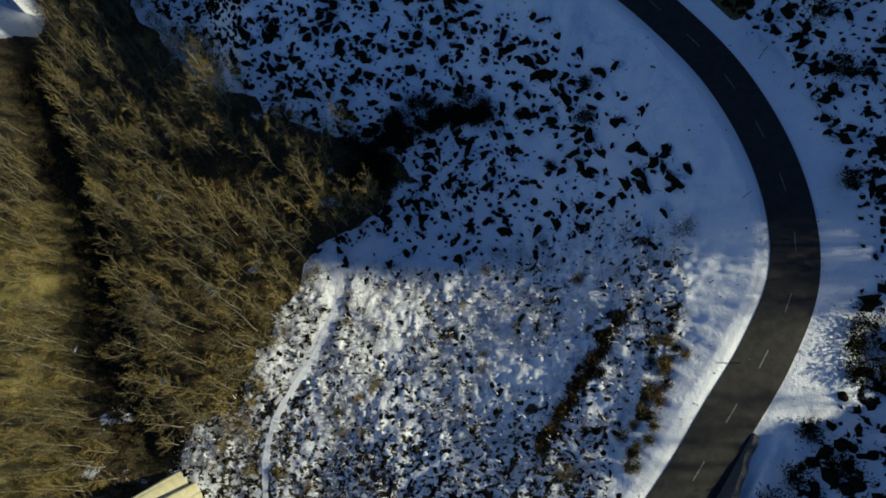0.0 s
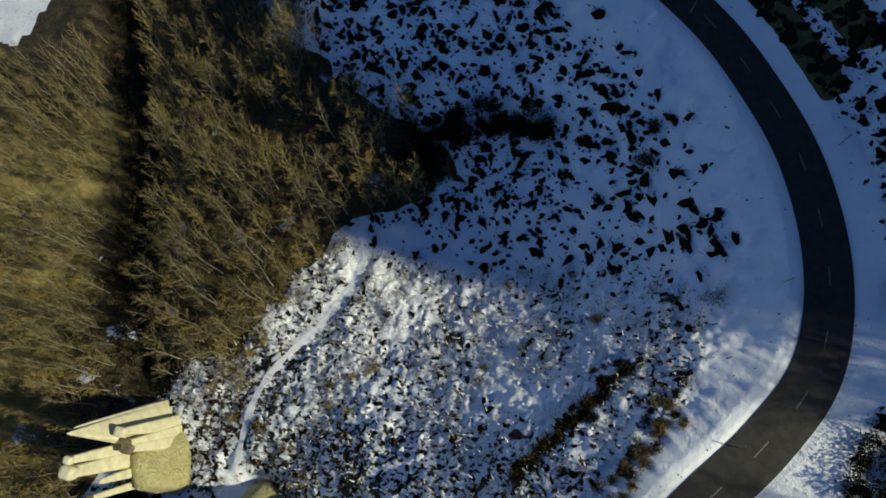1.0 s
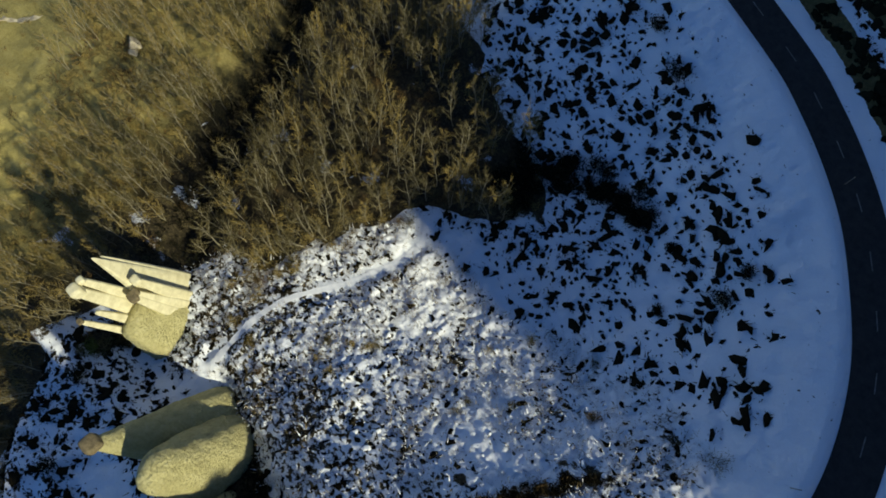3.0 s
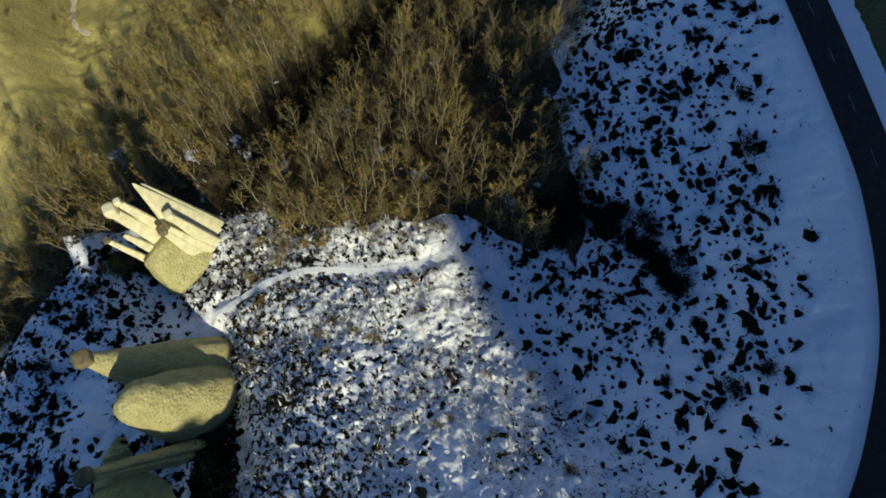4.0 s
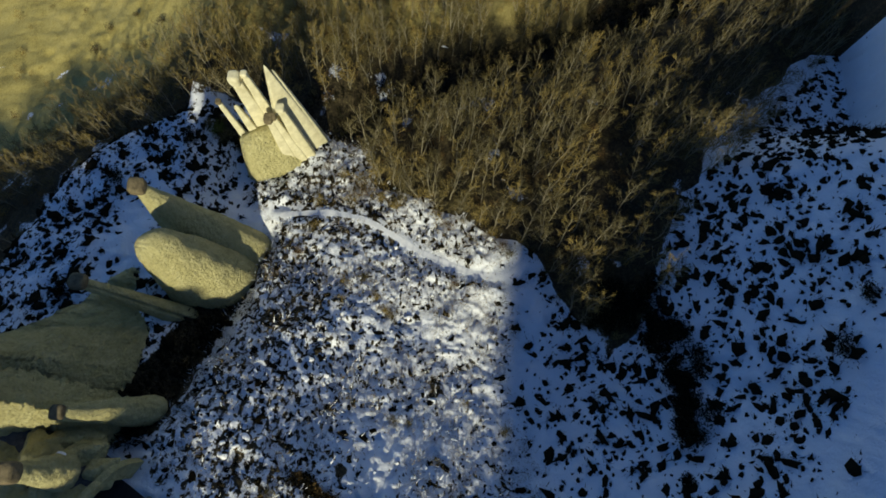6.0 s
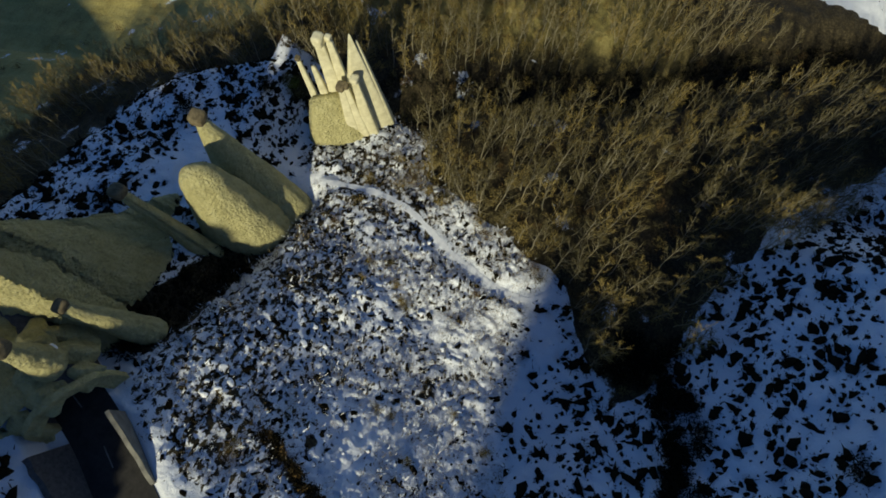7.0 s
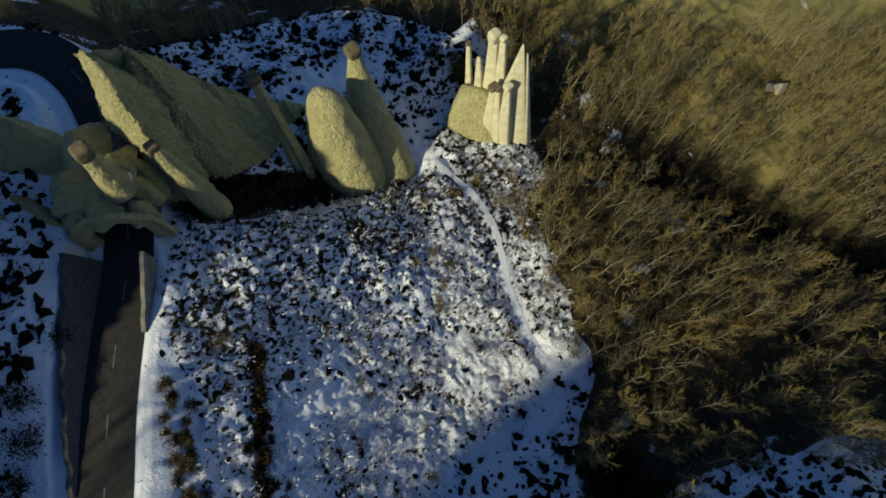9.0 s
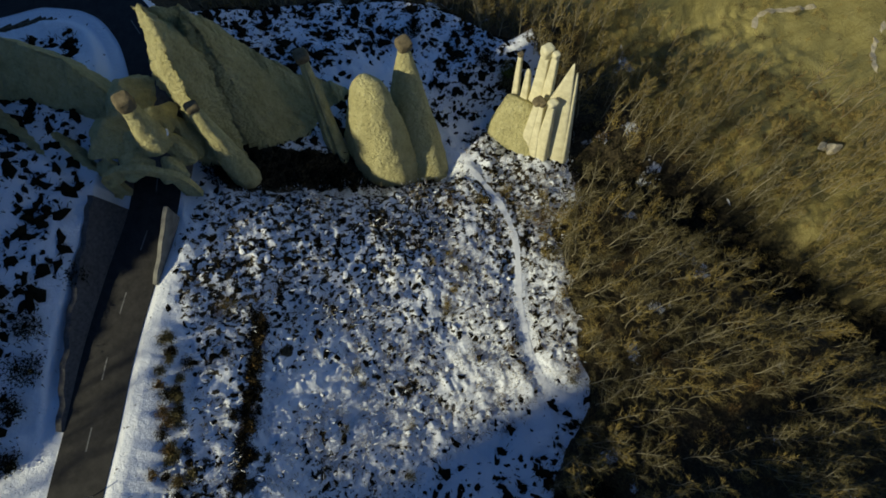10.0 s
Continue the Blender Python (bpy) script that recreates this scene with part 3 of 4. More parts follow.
pyramid((-37.4, -12.0, -19), (-38.4, -14.0, -5.4), (1.0, 0.9), (0.3, 0.3), None, "low pale earth stump behind the cluster", 37, rough=0.10, **FIN)
pyramid((-37.0, -13.8, -19), (-37.8, -15.6, -3.6), (0.7, 0.7), (0.26, 0.26), (0.42, 0.38, 0.32), "thin shaded earth pillar with a small capstone", 38, rough=0.1, **FIN)

# ---- tunnel and walls by the road ----
CONCRETE = plain_material("old_concrete", (0.12, 0.115, 0.10), (0.25, 0.24, 0.20), 0.9, rel=0.3)
DARKWALL = plain_material("stone_wall", (0.05, 0.05, 0.05), (0.12, 0.115, 0.11), 2.5, rel=0.6)


def tunnel():
    at = Vector((11.6, -17.6, ROAD_Z))
    along = Vector((-0.50, -0.866, 0))                     # into the hill
    across = Vector((-along.y, along.x, 0))
    e = empty("tunnel_portal", at, "arched concrete tunnel portal cut through the earth ridge", "tunnel portal")

    def put(u, w, z):
        return tuple(along * u + across * w + Vector((0, 0, z)))
    arch = [(3.0 * math.cos(math.pi * i / 20), 2.8 + 2.8 * math.sin(math.pi * i / 20)) for i in range(21)]
    inner = [(3.0, -0.3)] + arch + [(-3.0, -0.3)]
    outer = [(4.9, -0.6), (4.9, 1.2), (4.8, 2.6), (4.6, 4.0), (3.9, 5.1), (3.0, 5.7), (2.0, 6.5), (1.0, 6.8), (0.0, 6.9), (-1.0, 6.8), (-2.0, 6.5), (-3.0, 5.7), (-3.9, 5.1), (-4.6, 4.0), (-4.8, 2.6), (-4.9, 1.2), (-4.9, -0.6)]
    # ring face: same count of points inside and outside
    k = 25
    ring_i = [inner[round(i * (len(inner) - 1) / (k - 1))] for i in range(k)]
    ring_o = [outer[round(i * (len(outer) - 1) / (k - 1))] for i in range(k)]
    v = [put(u, w, z) for u in (0, 0.7) for ring in (ring_i, ring_o) for w, z in ring]
    f = []
    for i in range(k - 1):
        f += [(i, i + 1, k + i + 1, k + i), (2 * k + i, 3 * k + i, 3 * k + i + 1, 2 * k + i + 1),
              (i, 2 * k + i, 2 * k + i + 1, i + 1), (k + i, k + i + 1, 3 * k + i + 1, 3 * k + i)]
    part("portal_ring", (v, f), EARTH, e, smooth=False)
    # the lining of the tunnel, with its own thickness
    lv, lf = [], []
    for u in np.linspace(0.7, 11.5, 9):
        bend = 0.012 * (u - 0.7) ** 2
        lv += [put(u, w - bend, z) for w, z in ring_i] + [put(u, w * 1.12 - bend, z * 1.08) for w, z in ring_i]
    for j in range(8):
        for i in range(k - 1):
            a = j * 2 * k + i
            lf += [(a, a + 2 * k, a + 2 * k + 1, a + 1), (a + k, a + k + 1, a + 3 * k + 1, a + 3 * k)]
    part("lining", (lv, lf), DARKWALL, e)
    # earth over the vault
    for k, (x, y, z, r, h, lean) in enumerate([(-0.6, -1.4, 5.6, 1.8, 1.2, 0.4), (2.0, -2.9, 4.0, 1.7, 1.8, 0.4), (-3.3, 0.3, 4.0, 1.6, 1.8, 0.4), (-1.6, -3.6, 5.6, 1.9, 1.4, 0.5),
                                               (-4.6, -1.6, 3.0, 1.9, 4.2, 0.6), (-4.4, -4.4, 6.0, 2.2, 2.2, 0.5), (0.4, -5.6, 5.6, 2.6, 1.9, 0.8), (-3.0, -8.2, 6.0, 3.0, 2.4, 1.2), (-6.0, -3.4, 2.0, 2.2, 4.6, 0.6)]):
        part("overburden", column((x, y, z), (x - 0.3 * lean, y - lean, z + h), (r, r * 1.25), (0.2, 0.4), turn=-20 + 24 * k, rough=0.30, seed=51 + k, swell=1.1, ribs=4, rib=0.12, n=56, m=30), EARTH, e)
    part("snow_patch", boulder((1.6, -3.8, 4.6), (0.8, 1.3, 1.2), 81), TROD, e, "steep patch of snow beside the portal")
    part("snow_patch", boulder((-4.75, -1.9, 7.5), (0.75, 0.6, 0.3), 80), TROD, e, "patch of snow on the earth over the vault")
    return e


tunnel()


def wall_along(name, a, b, side, height0, height1, lean, thick, material, label, lift=0.0):
    """A wall that follows the road's edge between two places along it."""
    idx = [i for i, p in enumerate(ROAD) if a >= p.y >= b and p.x > 5]
    v, f = [], []
    for c, i in enumerate(idx):
        t = c / max(1, len(idx) - 1)
        nrm = np.array([-ROAD_T[i, 1], ROAD_T[i, 0]]) * side
        h = height0 + (height1 - height0) * t + 0.18 * math.sin(c * 0.9) * math.sin(c * 0.31)
        base = ROAD_XY[i] + nrm * (ROAD_HALF - 0.05)
        out = lean * h / max(height0, height1)
        for off, z in ((0, -0.1), (out, h), (out + thick, h), (out + thick, -0.4)):
            q = base + nrm * off
            v.append((q[0], q[1], ROAD_Z + z + lift))
    for c in range(len(idx) - 1):
        for k in range(4):
            g = (k + 1) % 4
            f.append((c * 4 + k, c * 4 + g, c * 4 + 4 + g, c * 4 + 4 + k))
    f += [(0, 1, 2, 3), tuple(len(v) - 4 + k for k in (3, 2, 1, 0))]
    return tagged(mesh_object(name, v, f, material, smooth=False), label, "wall", kind="structure")


wall_along("retaining_wall", 3.5, -16.2, 1, 0.25, 4.0, 2.2, 0.6, DARKWALL, "dark stone retaining wall holding the bank above the road")
wall_along("wing_wall", -9.5, -16.0, -1, 0.5, 3.8, 0.15, 0.45, CONCRETE, "pale concrete wing wall running down from the tunnel portal")

# ---- road markings and roadside pole ----
PAINT = plain_material("worn_road_paint", (0.07, 0.07, 0.07), (0.22, 0.22, 0.21), 3, rel=0.1)
run, last = 0.0, None
dash_mesh = None
for i, p in enumerate(ROAD):
    if last is not None:
        run += (p - last).length
    last = p
    if run > 7.0 and -70 < p.x < 60 and -45 < p.y < 85:
        run = 0.0
        t = ROAD_T[i]
        if dash_mesh is None:
            first = mesh_object("centre_line_dash", [(-1.2, -0.07, 0), (1.2, -0.07, 0), (1.2, 0.07, 0), (-1.2, 0.07, 0),
                                                    (-1.2, -0.07, -0.01), (1.2, -0.07, -0.01), (1.2, 0.07, -0.01), (-1.2, 0.07, -0.01)],
                                [(0, 1, 2, 3), (7, 6, 5, 4), (0, 4, 5, 1), (1, 5, 6, 2), (2, 6, 7, 3), (3, 7, 4, 0)], PAINT, road, smooth=False)
            dash_mesh = first.data
            d = first
        else:
            d = new("centre_line_dash", dash_mesh)
            d.parent = road
        d.matrix_local = pose(p.x, p.y, ROAD_Z + 0.075, 0, 0, math.degrees(math.atan2(t[1], t[0])))

WOOD = plain_material("weathered_wood", (0.16, 0.13, 0.09), (0.36, 0.31, 0.23), 8)


def marker_pole(x, y, height, lean):
    """A wooden snow pole at the road's edge, with a painted band and a pointed top."""
    e = empty("snow_pole", (x, y, float(land(np.array([x]), np.array([y]))[0])), "weathered wooden snow pole at the roadside", "marker pole", "snow poles")
    for name, z0, z1, r, mat in (("post", -0.4, height, 0.055, WOOD), ("band", height * 0.72, height * 0.86, 0.062, PAINT)):
        bm = bmesh.new()
        bmesh.ops.create_cone(bm, cap_ends=True, segments=8, radius1=r, radius2=r * 0.85, depth=z1 - z0, matrix=Matrix.Translation((0, 0, (z0 + z1) / 2)))
        part(name, bm, mat, e)
    e.rotation_euler = (radians(lean), radians(-lean * 0.5), 0)


for x, y, h, lean in ((32.9, 28.4, 2.4, 4), (37.2, 47.2, 2.4, -5), (17.0, 61.6, 2.6, 6), (30.2, 9.0, 2.2, -3)):
    marker_pole(x, y, h, lean)

# ---- plants ----
def tube(path, r0, r1, sides, v, f):
    """Adds a tapered tube along a path of points."""
    base = len(v)
    for i, p in enumerate(path):
        d = (path[min(i + 1, len(path) - 1)] - path[max(i - 1, 0)]).normalized()
        a = d.orthogonal().normalized()
        b = d.cross(a)
        r = r0 + (r1 - r0) * i / (len(path) - 1)
        for k in range(sides):
            w = 2 * math.pi * k / sides
            v.append(p + (a * math.cos(w) + b * math.sin(w)) * r)
    for i in range(len(path) - 1):
        for k in range(sides):
            g = (k + 1) % sides
            f.append((base + i * sides + k, base + i * sides + g, base + (i + 1) * sides + g, base + (i + 1) * sides + k))


def blade(p, d, length, width, rng, v, f):
    """Adds one thin twig or leaf."""
    side = d.cross(Vector((rng.uniform(-1, 1), rng.uniform(-1, 1), rng.uniform(-1, 1)))).normalized() * width * 0.5
    base = len(v)
    v += [p - side, p + side, p + d * length]
    f.append((base, base + 1, base + 2))


def bare_tree(seed, height, spread, limbs=13, twigs=10, sub=4, slim=1.0):
    """Meshes of a slender leafless tree: trunk with steeply rising limbs, and a crown of fine twigs."""
    rng = random.Random(seed)
    tv, tf, cv, cf = [], [], [], []
    bend = Vector((rng.uniform(-0.8, 0.8), rng.uniform(-0.8, 0.8), 0))
    trunk = [Vector((0, 0, -0.6))] + [Vector((bend.x * t * t + 0.16 * math.sin(5 * t + seed), bend.y * t * t + 0.16 * math.cos(4 * t + seed), height * t)) for t in (0.15, 0.35, 0.55, 0.75, 0.97)]
    tube(trunk, 0.008 * slim * height + 0.02, 0.018, 5, tv, tf)
    stems = [(trunk, 1.0)]
    if seed % 3 == 0:                                       # a second stem from the same stool
        az = rng.uniform(0, 6.28)
        other = [p + Vector((math.cos(az), math.sin(az), 0)) * (0.15 + 0.16 * max(p.z, 0)) for p in trunk]
        other = [Vector((p.x, p.y, p.z * 0.85)) for p in other]
        tube(other, 0.008 * slim * height + 0.02, 0.02, 4, tv, tf)
        stems.append((other, 0.75))
    for path, part_of in stems:
        for i in range(int(limbs * part_of)):
            t = 0.24 + 0.74 * (i + rng.random() * 0.8) / (limbs * part_of)
            k = min(int(t * 5), 4)
            p = path[k].lerp(path[k + 1], t * 5 - k)
            az = i * 2.4 + rng.uniform(-0.5, 0.5)
            reach = spread * (1.15 - 0.72 * t) * rng.uniform(0.7, 1.2)
            up = rng.uniform(0.9, 2.0)
            d = Vector((math.cos(az), math.sin(az), up)).normalized()
            q1 = p + d * reach * 0.7
            q2 = q1 + (d + Vector((rng.uniform(-0.25, 0.25), rng.uniform(-0.25, 0.25), 0.5))).normalized() * reach * 0.9
            tube([p, q1, q2], 0.036 * slim, 0.014, 3, tv, tf)
            for j in range(twigs):
                s = 0.2 + 0.8 * (j + rng.random()) / twigs
                base = p.lerp(q1, s * 2) if s < 0.5 else q1.lerp(q2, s * 2 - 1)
                e = (d + Vector((rng.gauss(0, 0.55), rng.gauss(0, 0.55), rng.gauss(0.45, 0.4)))).normalized()
                long = rng.uniform(0.5, 1.2) * (0.30 + spread * 0.28)
                blade(base, e, long, 0.045, rng, cv, cf)
                for _ in range(sub):
                    g = base + e * long * rng.uniform(0.2, 0.95)
                    e2 = (e + Vector((rng.gauss(0, 0.5), rng.gauss(0, 0.5), rng.gauss(0.3, 0.4)))).normalized()
                    blade(g, e2, long * rng.uniform(0.4, 0.8), 0.036, rng, cv, cf)
    return (tv, tf), (cv, cf)


def shrub(seed, width, height, blades=260, leafy=0.10):
    """Meshes of a bush: some stems, and a crown of small leaves in clumps with gaps."""
    rng = random.Random(seed)
    sv, sf, cv, cf = [], [], [], []
    for i in range(7):
        az, out = i * 0.9 + rng.random(), rng.uniform(0.3, 0.9)
        tip = Vector((math.cos(az) * out * width * 0.5, math.sin(az) * out * width * 0.5, height * rng.uniform(0.6, 1.0)))
        tube([Vector((tip.x * 0.1, tip.y * 0.1, -0.2)), tip * 0.55 + Vector((0, 0, 0.1 * height)), tip], 0.05, 0.012, 3, sv, sf)
        for _ in range(blades // 7):
            c = tip * rng.uniform(0.35, 1.0) + Vector((rng.gauss(0, 0.13), rng.gauss(0, 0.13), rng.gauss(0, 0.10))) * width
            c.z = max(c.z, 0.03)
            d = Vector((rng.gauss(0, 1), rng.gauss(0, 1), rng.gauss(0.4, 0.8))).normalized()
            blade(c, d, rng.uniform(0.18, 0.42) * (0.6 + 0.2 * width), leafy, rng, cv, cf)
    return (sv, sf), (cv, cf)


OLIVE = plant_material("olive_twigs", (0.028, 0.024, 0.012), (0.165, 0.138, 0.062))
GOLD = plant_material("golden_twigs", (0.09, 0.068, 0.022), (0.33, 0.250, 0.082))
# near black; also colours the tufts and bushes that stand in for shade
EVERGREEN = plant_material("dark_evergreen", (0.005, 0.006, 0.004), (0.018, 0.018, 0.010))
GREEN = plant_material("green_needles", (0.05, 0.065, 0.015), (0.13, 0.15, 0.035))
RUSTY = plant_material("rusty_leaves", (0.05, 0.033, 0.014), (0.16, 0.105, 0.042))
HEATHER = plant_material("snowy_heather", (0.012, 0.010, 0.006), (0.06, 0.046, 0.022), 0.36)
HEATHER_BARE = plant_material("powdered_twigs", (0.045, 0.035, 0.018), (0.24, 0.188, 0.100), 0.30)
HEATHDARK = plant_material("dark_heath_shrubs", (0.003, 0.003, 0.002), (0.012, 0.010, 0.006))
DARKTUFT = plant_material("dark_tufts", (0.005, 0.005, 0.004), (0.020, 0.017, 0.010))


def scatter(rng, n, x0, x1, y0, y1, chance):
    """Places drawn evenly from a stretch of the plan and kept by chance(x, y)."""
    x, y = rng.uniform(x0, x1, n), rng.uniform(y0, y1, n)
    keep = rng.random(n) < chance(x, y)
    return x[keep], y[keep]


def apart(x, y, gap):
    """Thins out places that stand closer than gap."""
    kept, cells = [], {}
    for i, (a, b) in enumerate(zip(x, y)):
        c = (int(a // gap), int(b // gap))
        if all((a - x[j]) ** 2 + (b - y[j]) ** 2 > gap * gap for u in (-1, 0, 1) for w in (-1, 0, 1) for j in cells.get((c[0] + u, c[1] + w), ())):
            cells.setdefault(c, []).append(i)
            kept.append(i)
    return x[kept], y[kept]


def gully(x, y):
    return np.abs((x + 52 + 0.51 * (y - 10)) * 0.89 + 1.2 * np.sin(y * 0.13))


rng = np.random.default_rng(5)
tx, ty = scatter(rng, 15000, -125, -2, -75, 95, lambda x, y: woods(x, y) * (gully(x, y) > 4.4) * (lumps(x, y, 8, 27) > -0.42) * np.where((x < -84) & (y > 46), 0.0, 1.0) * np.where((x + 0.25 * y < -72) & (y < 17 + 4 * lumps(x, y, 12, 43)), np.where(x > -104, 0.5, 0.15) * (lumps(x, y, 14, 37) > -0.25), 1.0) * (1 - meadow(x, y)))
pyr = (tx + 38.5) ** 2 + (ty + 9.5) ** 2 > 60
tx, ty = apart(tx[pyr], ty[pyr], 1.65)
tz = land(tx, ty)
near = (tx > -60) & (ty > -12) & (ty < 62)
kinds = []
TREE_LABEL = {"olive": "leafless grey-olive tree in the wood", "gold": "leafless golden-brown tree in the wood"}
for k in range(8):
    kinds.append(bare_tree(100 + k, 7.2 + 0.62 * k, 1.55 + 0.18 * (k % 4)))
protos = {}
count = 0
order = np.argsort(((tx + 28) ** 2 + (ty - 20) ** 2))
single = set(order[:270].tolist())
for i in order[:270]:
    k, tone = int(rng.integers(8)), "gold" if rng.random() < 0.30 else "olive"
    m = pose(tx[i], ty[i], tz[i], rng.normal(0, 4), rng.normal(0, 4), rng.uniform(0, 360)) @ Matrix.Scale(rng.uniform(0.75, 1.2), 4)
    if (k, tone) not in protos:
        e = empty("bare_tree", (0, 0, 0), TREE_LABEL[tone], "tree", "bare trees")
        (tv, tf), (cv, cf) = kinds[k]
        part("trunk", (tv, tf), BARK, e)
        part("crown", (cv, cf), GOLD if tone == "gold" else OLIVE, e, smooth=False)
        e.matrix_basis = m
        protos[(k, tone)] = e
    else:
        copy = copy_thing(protos[(k, tone)], Matrix())
        copy.matrix_basis = m


def joined(name, material, shapes, places, label, category):
    """One mesh of many copies of some shapes: (shape, x, y, z, turn, size, height) each."""
    arrs = [(np.array([tuple(p) for p in v], np.float32), np.array([(*g, g[-1])[:4] if len(g) == 3 else g for g in f], np.int64)) for v, f in shapes]
    vs, fs, base = [], [], 0
    for s, x, y, z, a, k, hk in places:
        v, f = arrs[s]
        c, d = math.cos(a) * k, math.sin(a) * k
        vs.append(np.stack([v[:, 0] * c - v[:, 1] * d + x, v[:, 0] * d + v[:, 1] * c + y, v[:, 2] * k * hk + z], 1))
        fs.append(f + base)
        base += len(v)
    v, f = np.concatenate(vs), np.concatenate(fs)
    tri = f[:, 2] == f[:, 3]
    sizes = np.where(tri, 3, 4)
    loops = np.concatenate([g[:n] for g, n in zip(f, sizes)]) if not tri.all() else f[:, :3].ravel()
    me = bpy.data.meshes.new(name)
    me.vertices.add(len(v))
    me.vertices.foreach_set("co", v.ravel())
    me.loops.add(len(loops))
    me.loops.foreach_set("vertex_index", loops.astype(np.int32))
    me.polygons.add(len(f))
    me.polygons.foreach_set("loop_start", np.concatenate([[0], np.cumsum(sizes)[:-1]]).astype(np.int32))
    me.update(calc_edges=True)
    me.materials.append(material)
    return tagged(new(name, me), label, category, kind="stuff")


rest = order[270:]
far_kinds = [bare_tree(300 + k, 6.2 + 0.8 * k, 1.75, limbs=11, twigs=8, sub=3) for k in range(5)]
sets = {"olive": [], "gold": []}
for i in rest:
    gold = 0.15 + 0.7 * float(step(-tx[i], 52, 62)) * float(step(-ty[i], -45, -25)) + 0.5 * float(step(-ty[i], 5, 20))
    tone = "gold" if rng.random() < gold else "olive"
    sets[tone].append((int(rng.integers(5)), tx[i], ty[i], tz[i], rng.uniform(0, 6.28), rng.uniform(0.65, 1.15), 1.0))
qx, qy = np.concatenate([rng.uniform(64, 104, 90), rng.uniform(50, 60, 16)]), np.concatenate([rng.uniform(17, 33, 90), rng.uniform(-2, 24, 16)])             # unseen bare trees on the high shoulder's rim, added to dapple the road
for x, y, z in zip(qx, qy, land(qx, qy)):
    sets["olive"].append((int(rng.integers(5)), x, y, z, rng.uniform(0, 6.28), rng.uniform(1.0, 1.7), 1.0))
for tone, mat in (("olive", OLIVE), ("gold", GOLD)):
    joined("wood_" + ("gold" if tone == "gold" else "grey"), mat, [k[1] for k in far_kinds], sets[tone], f"twig crowns of the bare {tone}-brown wood down the slope", "wood")
joined("wood_trunks", BARK, [k[0] for k in far_kinds], sets["olive"] + sets["gold"], "trunks and limbs of the bare wood down the slope", "wood")

# undergrowth in the wood and on the grassland below
ux, uy = scatter(rng, 14000, -130, -4, -80, 95, lambda x, y: (woods(x, y) > 0.5) * np.where(x + 0.25 * y < -72, 0.40, 0.75) * (1 - 0.94 * meadow(x, y)) * np.where((x < -84) & (y > 46), 0.0, 1.0))
keep = gully(ux, uy) > 2.6
ux, uy = apart(ux[keep], uy[keep], 1.15)
uz = land(ux, uy)
brush = [shrub(400 + k, 1.9, 1.5, 130, 0.06)[1] for k in range(4)]
sets = {0: [], 1: [], 2: []}
for x, y, z in zip(ux, uy, uz):
    gold = 0.15 + 0.7 * float(step(-x, 50, 62)) * float(step(-y, -45, -25))
    t = 1 if rng.random() < gold else (2 if rng.random() < 0.25 else 0)
    sets[t].append((int(rng.integers(4)), x, y, z - 0.1, rng.uniform(0, 6.28), rng.uniform(0.6, 1.5), rng.uniform(0.7, 1.2)))
for t, (mat, label) in enumerate(((OLIVE, "olive undergrowth between the bare trees"), (GOLD, "golden dry brush on the lower slope"), (RUSTY, "rusty dead-leaved brush under the trees"))):
    joined("undergrowth", mat, brush, sets[t], label, "undergrowth")



# low tufts standing through the snow
def tuft(seed, jag=0.3, tall=0.5):
    r = random.Random(seed)
    v = [Vector((r.uniform(-0.1, 0.1), r.uniform(-0.1, 0.1), tall))]
    for ring, (rad, z) in enumerate(((0.62, tall * 0.72), (1.0, -0.15))):
        for k in range(7):
            a = 2 * math.pi * (k + 0.5 * ring) / 7
            q = rad * (1 + r.uniform(-jag, jag))
            v.append(Vector((q * math.cos(a), q * math.sin(a), z * (1 + r.uniform(-0.4, 0.4)) if ring == 0 else z)))
    f = [(0, 1 + k, 1 + (k + 1) % 7) for k in range(7)]
    for k in range(7):
        g = (k + 1) % 7
        f += [(1 + k, 8 + k, 1 + g), (1 + g, 8 + k, 8 + g)]
    return v, f


def tufts(name, material, kinds, x, y, size, spread, label, sink=0.0):
    z = land(x, y) + 0.7 * heath(x, y) * hummocks(x, y)[0]
    places = [(int(rng.integers(len(kinds))), a, b, c - sink, rng.uniform(0, 6.28), size * math.exp(np.clip(rng.normal(0, spread), -0.8, 0.8)), rng.uniform(0.7, 1.4)) for a, b, c in zip(x, y, z)]
    return joined(name, material, kinds, places, label, "low shrubs")



def clump(seed):
    """A dark ragged tuft, longer than wide, of stiff twigs over a low core."""
    r = random.Random(seed)
    v, f = tuft(seed, 0.75, 0.35)
    long = r.uniform(0.95, 1.4)
    v = [Vector((p.x * 0.62 * long, p.y * 0.62 / long, p.z)) for p in v]
    for _ in range(16):
        p = Vector((r.gauss(0, 0.45) * long, r.gauss(0, 0.32), r.uniform(-0.05, 0.2)))
        d = Vector((p.x + r.gauss(0, 0.5), p.y + r.gauss(0, 0.5), r.uniform(0.2, 0.9))).normalized()
        blade(p, d, r.uniform(0.3, 0.75), r.uniform(0.08, 0.18), r, v, f)
    return v, f


